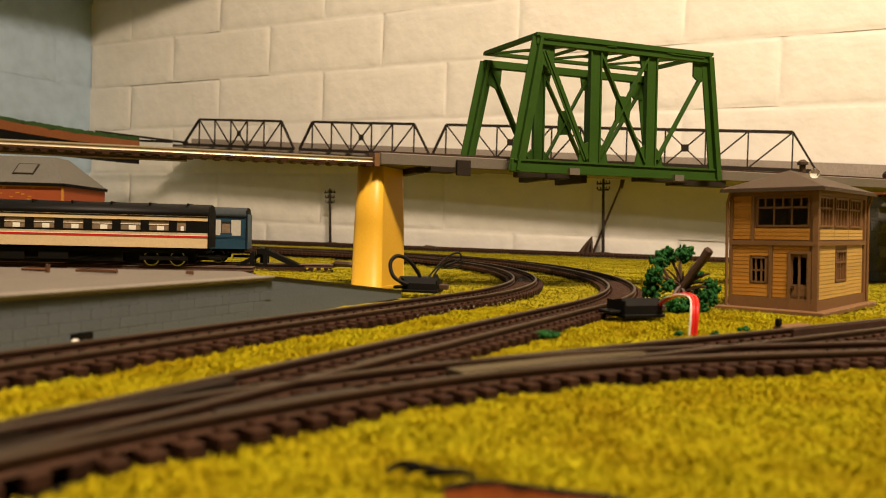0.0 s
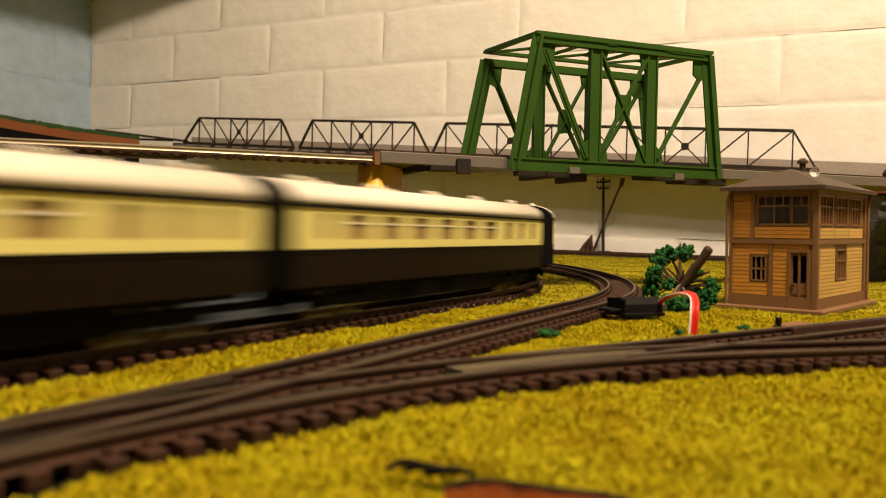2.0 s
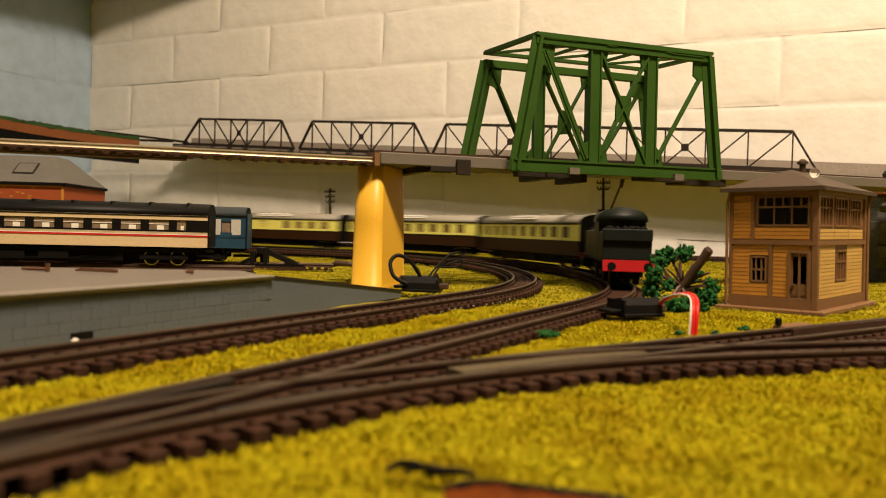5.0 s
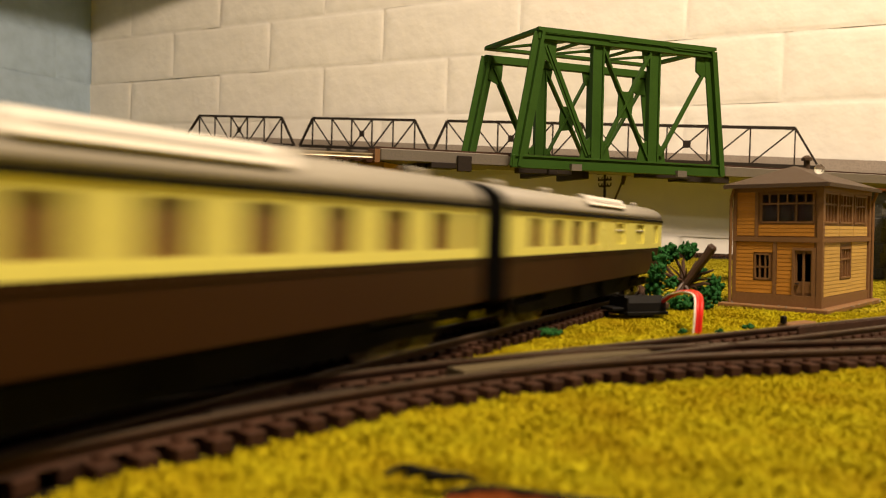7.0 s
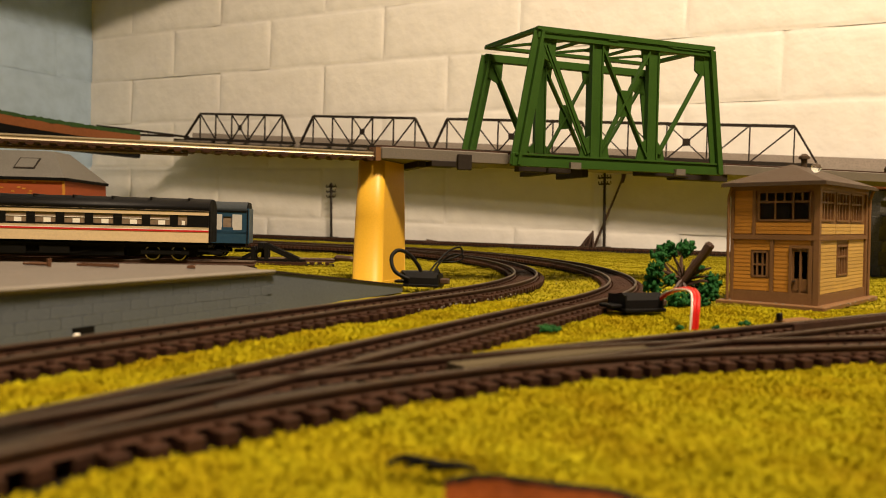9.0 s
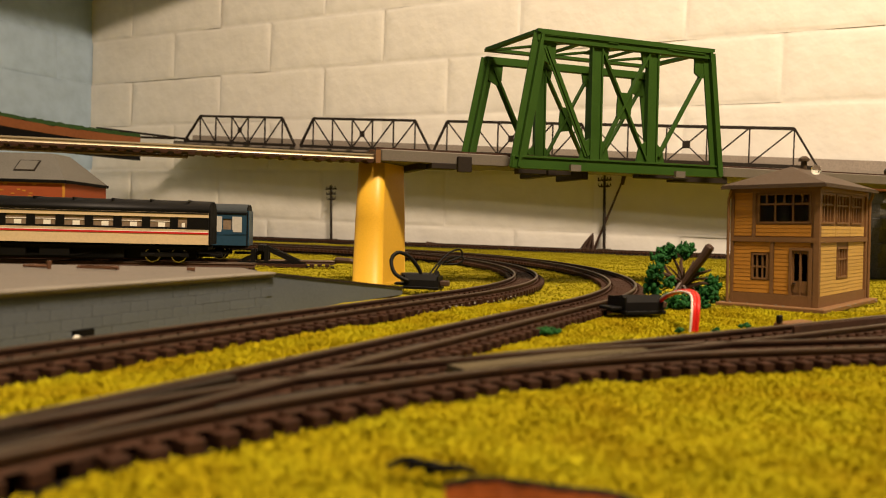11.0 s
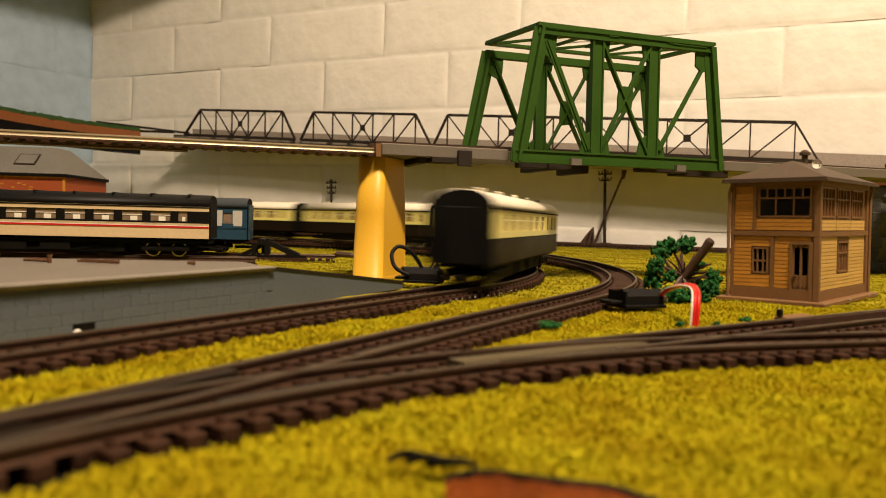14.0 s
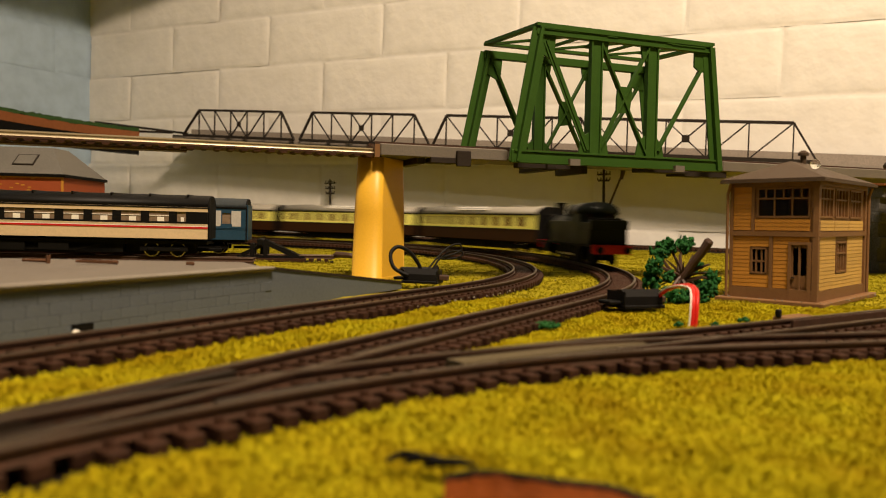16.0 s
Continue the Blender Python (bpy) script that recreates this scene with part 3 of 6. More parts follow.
def turnout_details():
    """Frog filler, check rails and the pale filler strip of the points."""
    t = empty("track_point")
    tagged(t, "moulded point with filler, check rails and blades", "track point")
    def along(path, i0, i1, off):
        return [(x - math.sin(h) * off, y + math.cos(h) * off, 0, -math.sin(h), math.cos(h)) for x, y, h in path[i0:i1]]
    part("frog", sweep(bmesh.new(), along(BR_A, 48, 72, 0.0015), [(-0.0042, 0.0038), (0.0042, 0.0038), (0.0034, 0.0058), (-0.0034, 0.0058)]), M_FILL, t, "olive-grey moulded filler between the rails")
    part("check_rail", sweep(bmesh.new(), along(BR_B, 28, 50, -0.0055), [(-0.0005, 0.0037), (0.0005, 0.0037), (0.0005, 0.0064), (-0.0005, 0.0064)]), M_RAIL, t)
    part("check_rail", sweep(bmesh.new(), along(BR_A, 102, 130, 0.0055), [(-0.0005, 0.0037), (0.0005, 0.0037), (0.0005, 0.0064), (-0.0005, 0.0064)]), M_RAIL, t)
    part("web", sweep(bmesh.new(), along(BR_B, 30, 52, 0.003), [(-0.003, 0.0016), (0.003, 0.0016), (0.003, 0.0042), (-0.003, 0.0042)]), M_BLACK, t)
    part("toe_plate", sweep(bmesh.new(), along(BR_A, 2, 22, 0.0012), [(-0.0064, 0.0030), (0.0064, 0.0030), (0.0064, 0.0045), (-0.0064, 0.0045)]), M_PLATE, t, "dark flat moulded plate between the blades")
    main = line_path(TOE, (TOE[0] + 0.4848 * 0.30, TOE[1] + 0.8746 * 0.30), 0.003)
    for i0, i1, off in ((14, 34, 0.0052), (44, 56, -0.0052)):
        part("check_plate", sweep(bmesh.new(), along(main, i0, i1, off), [(-0.0014, 0.0036), (0.0014, 0.0036), (0.0014, 0.0062), (-0.0014, 0.0062)]), M_PLATE, t)
    part("check_plate", sweep(bmesh.new(), along(BR_A, 26, 38, -0.0048), [(-0.0014, 0.0036), (0.0014, 0.0036), (0.0014, 0.0062), (-0.0014, 0.0062)]), M_PLATE, t)
    m = pose(0.148, 0.318, 0.0, 0, 0, 38)
    for nm, r, mt in (("motor_plate", (-0.010, 0.012, -0.003, 0.003, 0.001, 0.0045), M_BROWN), ("lever", (-0.012, -0.0095, -0.001, 0.001, 0.0045, 0.0078), M_BLACK)):
        o = part(nm, boxes(r, bevel=0.0004), mt, t)
        o.matrix_basis = m


turnout_details()

# ---- raised line: pier, deck, green bridge ----
DECKM = pose(-0.044, 0.517, 0, 0, -0.5, 20.5)       # x along the deck from the pier, y away from the eye


def pier():
    t = empty("bridge_pier", pose(-0.044, 0.519, 0, 0, 0, -22))
    tagged(t, "tapered yellow plastic viaduct pier standing on the grass", "pier")
    bm = bmesh.new()
    ring = []
    for z, k in ((0.0, 1.0), (0.0022, 1.0), (0.0024, 0.985), (0.045, 0.925), (0.0453, 0.922), (0.0822, 0.845)):
        a, b = 0.0112 * k, 0.0240 * k
        pts = [(-a * math.copysign(abs(math.cos(PI * q / 8)) ** 0.75, math.cos(PI * q / 8)), -b + a * 0.62 - a * 0.62 * math.sin(PI * q / 8)) for q in range(9)]
        pts += [(-x, -y) for x, y in pts]
        ring.append([bm.verts.new((x, y, z)) for x, y in pts])
    for p, q in zip(ring, ring[1:]):
        for k in range(len(p)):
            bm.faces.new((p[k], p[(k + 1) % len(p)], q[(k + 1) % len(p)], q[k]))
    bm.faces.new(ring[-1])
    bm.faces.new(list(reversed(ring[0])))
    shaft = part("shaft", bm, M_YELLOW, t)
    for p in shaft.data.polygons:
        p.use_smooth = len(p.vertices) == 4 and abs(p.normal.y) > 0.06
    part("cap", boxes((-0.0062, 0.0062, -0.0155, 0.0155, 0.0822, 0.0834), bevel=0.0004), M_BROWN, t)


pier()


def raised_track():
    t = empty("raised_track", DECKM)
    tagged(t, "raised railway track with bright rail sides on open sleepers", "track", kind="structure")
    for y in (-0.0165, 0.0):
        part("rail", sweep(bmesh.new(), [(-0.9, y, 0, 0, 1), (-0.008, y, 0, 0, 1)],
                           [(-0.0016, 0.0842), (0.0016, 0.0842), (0.0012, 0.0850), (0.0004, 0.0853), (0.0004, 0.0863), (0.0009, 0.0866), (0.0009, 0.0875),
                            (-0.0009, 0.0875), (-0.0009, 0.0866), (-0.0004, 0.0863), (-0.0004, 0.0853), (-0.0012, 0.0850)]), M_SHINE, t)
    bm = bmesh.new()
    prism(bm, [(-0.0205, 0.0842), (0.0045, 0.0842), (0.0045, 0.0830), (-0.0205, 0.0830)], -0.9, -0.010)
    part("web_strip", bm, M_RAIL, t)
    me = None
    for i in range(78):
        x = -0.013 - i * 0.00785
        if me is None:
            pr = [(-0.0024, 0.0830), (0.0024, 0.0830), (0.0021, 0.0822), (0.0012, 0.0816), (-0.0012, 0.0816), (-0.0021, 0.0822)]
            o = part("sleeper", prism(bmesh.new(), pr, 0.0060, 0.0205, m=Matrix.Rotation(-PI / 2, 4, "Z")), M_SLEEPER, t)
            me = o.data
        else:
            o = new("sleeper", me)
            o.parent = t
        o.matrix_basis = pose(x, rng.uniform(-.0004, .0004), rng.uniform(-.0003, .0002), 0, 0, rng.uniform(-1.5, 1.5))
    part("board", boxes((-0.9, -0.125, -0.010, 0.002, 0.0806, 0.0818)), M_BARK, t)


raised_track()


def deck():
    t = empty("bridge_deck", DECKM)
    tagged(t, "grey plastic bridge deck on dark cross beams", "bridge deck")
    part("slab", boxes((-0.006, 0.085, -0.0235, 0.0235, 0.0826, 0.0905), (0.085, 0.27, -0.0235, 0.0235, 0.0836, 0.0895), (0.27, 0.9, -0.0235, 0.0235, 0.0826, 0.0905), bevel=0.0006), M_GREY, t)
    part("end_plate", boxes((-0.0095, -0.006, -0.022, 0.022, 0.0815, 0.0900)), M_BROWN, t)
    for i, (a, b, y0, y1, z0) in enumerate(((0.0285, 0.0465, -0.0240, -0.012, 0.0792), (0.093, 0.135, -0.023, -0.016, 0.0785), (0.115, 0.122, -0.026, 0.02, 0.0775), (0.146, 0.151, -0.02, 0.02, 0.0765),
                                             (0.19, 0.235, -0.026, -0.018, 0.0790), (0.225, 0.275, -0.022, -0.012, 0.0775), (0.02, 0.026, -0.02, 0.02, 0.0785))):
        part("cross_beam", boxes((a, b, y0, y1, z0, 0.0832), bevel=0.0004), M_DARK, t)
    part("bracket", boxes((0.0465, 0.0565, -0.0265, -0.0236, 0.0775, 0.0880), bevel=0.0004), M_DARK, t)
    for y in (-0.008, 0.0085):
        part("rail", boxes((-0.006, 0.9, y - 0.0008, y + 0.0008, 0.0905, 0.0930)), M_RAIL, t)


deck()


def truss_side(t, y, sgn, k, dz):
    """One side of the bridge in the plane y; k shifts it along the deck, dz lowers it. sgn: the way out."""
    d = 0.0040
    S0, S1, T0, T1, P1, P2 = 0.0820 + k, 0.2580 + k, 0.1010 + k, 0.2450 + k, 0.1470 + k, 0.1940 + k
    zb, zt = 0.0900, 0.1690 + dz
    foot = 0.082 if dz == 0 else 0.0885

    def rail_box(bm, x0, x1, z0, z1):
        box(bm, x0, x1, y - d / 2, y + d / 2, z0, z1, bevel=0.0004)
        box(bm, x0 + .002, x1 - .002, y + sgn * (d / 2 - .0002), y + sgn * (d / 2 + .0009), z1 - .0014, z1 - .0002)
        box(bm, x0 + .002, x1 - .002, y + sgn * (d / 2 - .0002), y + sgn * (d / 2 + .0009), z0 + .0002, z0 + .0012)
        return bm

    part("bottom_chord", rail_box(bmesh.new(), S0, S1, 0.0810 if dz == 0 else 0.0880, 0.0900 if dz == 0 else 0.0935), M_GREEN, t)
    bm = rail_box(bmesh.new(), T0 - 0.0015, T1 + 0.0015, zt - 0.0005, 0.1745 + dz)
    for x0, x1, q in ((0.004, 0.030, 0.0010), (0.036, 0.052, 0.0018), (0.054, 0.062, 0.0006), (0.065, 0.100, 0.0016), (0.104, 0.112, 0.0008), (0.108, 0.138, 0.0002)):
        box(bm, T0 + x0, T0 + x1, y + sgn * d / 2, y + sgn * (d / 2 + .0007), 0.1715 + dz + q, 0.1722 + dz + q)
    part("top_chord", bm, M_GREEN, t)
    for a, b in (((S0 + 0.0042, y, foot), (T0 + 0.0018, y, 0.1735 + dz)), ((S1 - 0.0042, y, foot), (T1 - 0.0018, y, 0.1735 + dz))):
        bm = bar(bmesh.new(), a, b, 0.0022, 0.0086, up=(0, 1, 0.001))
        for e in (-1, 1):
            bar(bm, (a[0] + e * .0036, y + sgn * .0006, a[2]), (b[0] + e * .0036, y + sgn * .0006, b[2]), 0.0044, 0.0012, up=(0, 1, 0.001))
        part("end_post", bm, M_GREEN, t)
    for x in (P1, P2):
        bm = boxes((x - 0.0040, x + 0.0040, y - 0.0011, y + 0.0011, zb - .001, zt + .001))
        for e in (-1, 1):
            box(bm, x + e * 0.0040 - .0006, x + e * 0.0040 + .0006, y - 0.0022, y + 0.0022, zb - .001, zt + .001)
        part("post", bm, M_GREEN, t)
    for a, b, ribs in (((T0 + 0.006, y, zt - .004), (P1 - 0.0062, y, zb + .002), (-1, 1)), ((T1 - 0.0075, y, zt - .012), (P2 + 0.0062, y, zb + .004), (0,)),
                       ((P1 + .0045, y, zt - .003), (P2 - .0045, y, zb + .002), (0,)), ((P2 - .0045, y, zt - .003), (P1 + .0045, y, zb + .004), ())):
        bm = bar(bmesh.new(), a, b, 0.0014, 0.0046, up=(0, 1, 0.001))
        ax = (Vector(b) - Vector(a)).normalized()
        side = Vector((-ax.z, 0, ax.x))
        for e in ribs:
            o = side * (e * 0.0017) + Vector((0, sgn * 0.0011, 0))
            bar(bm, Vector(a) + o, Vector(b) + o, 0.0014, 0.0010, up=(0, 1, 0.001))
        part("diagonal", bm, M_GREEN, t)
    X = (P1 + P2) / 2
    zm = (zb + zt) / 2
    plates = [[(T0 + .004, zt), (T0 + .0135, zt), (T0 + .0125, zt - .012), (T0 + .0095, zt - .016), (T0 + .001, zt - .012)],
              [(T1 - .004, zt), (T1 - .0140, zt), (T1 - .0140, zt - .011), (T1 - .0085, zt - .015), (T1 - .0020, zt - .0135)],
              [(X - .0060, zm - .0105), (X + .0050, zm - .0090), (X + .0062, zm), (X + .0066, zm + .0090), (X - .0050, zm + .0090), (X - .0060, zm)]]
    for P, e in ((P1, 1), (P2, -1)):
        plates.append([(P - .0125, zb), (P + .0115, zb), (P + .0100, zb + .0085), (P + .0040, zb + .0150), (P - .0040, zb + .0150), (P - .0100, zb + .0110)])
        plates.append([(P - .0045, zt), (P + .0045, zt), (P + e * .0100, zt - .0005), (P + e * .0085, zt - .0090), (P + e * .003, zt - .012)])
    for shape in plates:
        cx, cz = sum(q[0] for q in shape) / len(shape), sum(q[1] for q in shape) / len(shape)
        shape = sorted(shape, key=lambda q: math.atan2(q[1] - cz, q[0] - cx))
        bm = prism(bmesh.new(), shape, y - 0.0008, y + 0.0008, m=Matrix(((0, 1, 0, 0), (1, 0, 0, 0), (0, 0, 1, 0), (0, 0, 0, 1))))
        bmesh.ops.recalc_face_normals(bm, faces=bm.faces)
        part("gusset", bm, M_GREEN, t)
    return T0, T1, P1, P2


def truss_bridge():
    t = empty("girder_bridge", DECKM)
    tagged(t, "green plastic through-truss girder bridge over the tracks", "bridge")
    near = truss_side(t, -0.034, -1, 0.0, 0.0)
    far = truss_side(t, 0.032, 1, -0.0098, -0.0042)      # this side has dropped and stands askew
    # the flat roof lattice lies on one side and rides above the other
    z = 0.1754
    roof = part("roof_lattice", bar(bar(bmesh.new(), (near[0] - .002, -0.034, z), (near[1] + .002, -0.034, z), 0.0058, 0.0022), (far[0] - .001, 0.032, z), (far[1] + .001, 0.032, z), 0.0050, 0.0022), M_GREEN, t)
    for a, b in ((near[0], far[0]), (near[1], far[1])):
        part("portal_beam", bar(bmesh.new(), (a, -0.0315, z - .0002), (b, 0.030, z - .0002), 0.0048, 0.0024), M_GREEN, roof)
    for a, b in ((near[2], far[2]), (near[3], far[3])):
        part("portal_beam", bar(bmesh.new(), (a, -0.0315, z - .0006), (b, 0.030, z - .0006), 0.0032, 0.0016), M_GREEN, roof)
    xs = list(zip((near[0], near[2], near[3], near[1]), (far[0], far[2], far[3], far[1])))
    for (a, a2), (b, b2) in zip(xs, xs[1:]):
        part("lateral_brace", bar(bmesh.new(), (a, -0.031, z - .0004), (b2, 0.0295, z - .0004), 0.0034, 0.0014), M_GREEN, roof)
        part("lateral_brace", bar(bmesh.new(), (b, -0.031, z - .0011), (a2, 0.0295, z - .0011), 0.0034, 0.0014), M_GREEN, roof)
        c = (a + b + a2 + b2) / 4
        part("lateral_plate", boxes((c - .0065, c + .0065, -0.0075, 0.0055, z - .0024, z - .0008), bevel=0.0004), M_GREEN, roof)
    part("fixing_tab", boxes((0.1255, 0.1335, -0.0392, -0.0355, 0.0805, 0.0850)), M_GREY, t, "pale grey fixing tab")
    part("fixing_tab", boxes((0.2135, 0.2215, -0.0392, -0.0355, 0.0795, 0.0840)), M_GREY, t, "pale grey fixing tab")


truss_bridge()

# ---- shelf line along the wall ----


def shelf_z(al):
    return 0.168 + 0.062 * al


def shelf():
    t = empty("wall_shelf", WALLM)
    tagged(t, "sloping shelf carrying a high line along the white wall", "shelf", kind="structure")
    a0, a1 = -1.3, 0.93
    bm = bmesh.new()
    rows = [(a0, 0, shelf_z(a0), 0, 1), (a1, 0, shelf_z(a1), 0, 1)]
    sweep(bm, rows, [(0.004, -0.020), (0.085, -0.020), (0.085, -0.008), (0.004, -0.008)])
    part("board", bm, M_DARK, t)
    part("trackbed", sweep(bmesh.new(), rows, [(0.012, -0.008), (0.070, -0.008), (0.070, 0.002), (0.012, 0.002)]), M_BOARD, t)
    part("upstand", sweep(bmesh.new(), rows, [(0.006, -0.008), (0.012, -0.008), (0.012, 0.022), (0.006, 0.022)]), M_BOARD, t, "pale grey back edge")


shelf()


def wall_truss(b0, b1, t0, t1):
    t = empty("wall_truss_span", WALLM)
    tagged(t, "dark brown openwork truss side on the wall shelf", "truss", group="truss spans along the wall")
    y = 0.08
    bot = lambda x: Vector((x, y, shelf_z(x) + 0.002))
    top = lambda x: Vector((x, y, shelf_z(x) + 0.060))
    part("bottom_chord", bar(bmesh.new(), bot(b0), bot(b1), 0.003, 0.006), M_DARK, t)
    part("top_chord", bar(bmesh.new(), top(t0), top(t1), 0.003, 0.0048), M_DARK, t)
    part("end_post", bar(bmesh.new(), bot(b0), top(t0), 0.003, 0.0055, up=(0, 1, .01)), M_DARK, t)
    part("end_post", bar(bmesh.new(), bot(b1), top(t1), 0.003, 0.0055, up=(0, 1, .01)), M_DARK, t)
    n = 5
    xs = [t0 + (t1 - t0) * k / n for k in range(n + 1)]
    for x in xs:
        part("post", bar(bmesh.new(), bot(x), top(x), 0.002, 0.0028, up=(0, 1, .01)), M_DARK, t)
    for k in range(n):
        if k < 2:
            pr = ((top(xs[k]), bot(xs[k + 1])),)
        elif k > 2:
            pr = ((bot(xs[k]), top(xs[k + 1])),)
        else:
            pr = ((top(xs[k]), bot(xs[k + 1])), (bot(xs[k]), top(xs[k + 1])))
        for a, b in pr:
            part("diagonal", bar(bmesh.new(), a, b, 0.002, 0.0028, up=(0, 1, .01)), M_DARK, t)
    c = (bot(xs[2]) + top(xs[3])) / 2
    part("gusset", boxes((c.x - 0.006, c.x + 0.006, y - 0.0014, y + 0.0014, c.z - 0.006, c.z + 0.006), bevel=0.0012), M_DARK, t)


for q in ((0.883, 0.559, 0.834, 0.594), (0.544, 0.230, 0.511, 0.265), (0.224, -0.100, 0.195, -0.068), (-0.112, -0.436, -0.085, -0.402)):
    wall_truss(*q)


def hill():
    """The high line's curved end along the west wall: a flocked board with a bare brown front."""
    t = empty("curved_ramp")
    tagged(t, "curved raised board with green flock top and brown fascia", "ramp", kind="structure")
    pts = []
    for k in range(25):
        a = k / 24
        x = -0.715 - 0.225 * math.sin(min(1, a * 1.5) * PI / 2) + 0.10 * max(0, a - .6)
        y = 1.765 - 0.80 * a ** 1.4
        pts.append(Vector((x, y)))
    rows = []
    for i, p in enumerate(pts):
        d = (pts[min(i + 1, 24)] - pts[max(i - 1, 0)]).normalized()
        rows.append((p.x, p.y, 0.226 + 0.018 * i / 24, -d.y, d.x))
    part("board", sweep(bmesh.new(), rows, [(0.0, -0.018), (0.05, -0.018), (0.05, 0.0), (0.0, 0.0)]), M_HILL, t)
    bm = sweep(bmesh.new(), rows, [(-0.001, 0.0), (0.05, 0.0), (0.045, 0.009), (0.006, 0.009)])
    bmesh.ops.subdivide_edges(bm, edges=list(bm.edges), cuts=3)
    for v in bm.verts:
        v.co += Vector((noise.noise(v.co * 90), noise.noise(v.co * 90 + Vector((7, 0, 0))), noise.noise(v.co * 110 + Vector((0, 9, 0))))) * 0.004
    part("flock", bm, M_HGREEN, t, "rough green flock")
    # a black block put in for the shade beneath the board
    part("under_shade", sweep(bmesh.new(), rows, [(0.012, -0.050), (0.05, -0.050), (0.05, -0.018), (0.012, -0.018)]), M_SOOT, t)
    bm = bmesh.new()
    bar(bm, (-0.60, 1.76, 0.229), (-0.86, 1.86, 0.262), 0.006, 0.005)
    bar(bm, (-0.62, 1.72, 0.226), (-0.80, 1.80, 0.236), 0.004, 0.005)
    part("edging", bm, M_DARK, t)


hill()

# ---- telegraph poles at the wall foot ----


def pole(x, y, h, lean):
    t = empty("telegraph_pole", pose(x, y, 0, 0, lean, -28))
    tagged(t, "dark plastic telegraph pole on a square base", "telegraph pole", group="telegraph poles by the wall")
    part("base", boxes((-0.011, 0.011, -0.011, 0.011, 0.0, 0.009), bevel=0.0015), M_DARK, t)
    part("mast", tube(bmesh.new(), [(0, 0, 0.005), (0, 0, h)], [0.0030, 0.0022], 10), M_DARK, t)
    for k in range(3):
        z = h - 0.008 - k * 0.011
        bm = boxes((-0.014 + 0.002 * k, 0.014 - 0.002 * k, -0.001, 0.0015, z - 0.0014, z + 0.0014))
        for x2 in (-0.011, -0.005, 0.005, 0.011):
            tube(bm, [(x2, 0, z + 0.001), (x2, 0, z + 0.0055)], [0.0012, 0.0008], 6)
        part("crossarm", bm, M_DARK, t)


pa, pb = W0 + INTO * 0.024 + ALONG * 0.50, W0 + INTO * 0.024 - ALONG * 0.098
pole(pa.x, pa.y, 0.124, -2.0)
pole(pb.x, pb.y, 0.150, -1.5)
bm = bmesh.new()
q = W0 + INTO * 0.012 - ALONG * 0.073
q2 = W0 + INTO * 0.030 - ALONG * 0.128
tube(bm, [(q.x, q.y, 0.0), (q2.x, q2.y, 0.128)], [0.0024, 0.0018], 8)
tube(bm, [(q2.x, q2.y, 0.122), (q2.x + .004, q2.y - .002, 0.148)], [0.003, 0.005], 8)
tagged(part("leaning_brush", bm, M_BARK), "thin brush leaning on the wall behind the pole", "brush")
bm = bmesh.new()
top = Vector((q.x, q.y, 0.036))
for k in range(9):
    f = k / 8 - 0.5
    foot = Vector((q.x, q.y, 0.0)) + Vector((ALONG.x, ALONG.y, 0)) * (0.012 + 0.030 * f) + Vector((INTO.x, INTO.y, 0)) * (0.006 * math.cos(k * 2.1))
    tube(bm, [foot, foot.lerp(top, 0.5) + Vector((0, 0, 0.002)), top], [0.0022, 0.0018, 0.0012], 6)
tagged(part("bristle_fan", bm, M_BARK), "worn brown bristle fan standing at the wall foot", "brush")
bm = bmesh.new()
prism(bm, [(-0.004, 0.0), (0.004, 0.0), (0.003, 0.007), (-0.002, 0.004)], -0.022, 0.016)
ws = W0 + INTO * 0.060 + ALONG * 0.225
tagged(place(part("wood_splinter", bm, M_BARK), pose(ws.x, ws.y, 0.0022, 0, 6, -28)), "brown wood splinter lying on the edging strip", "splinter")

# ---- signal box ----


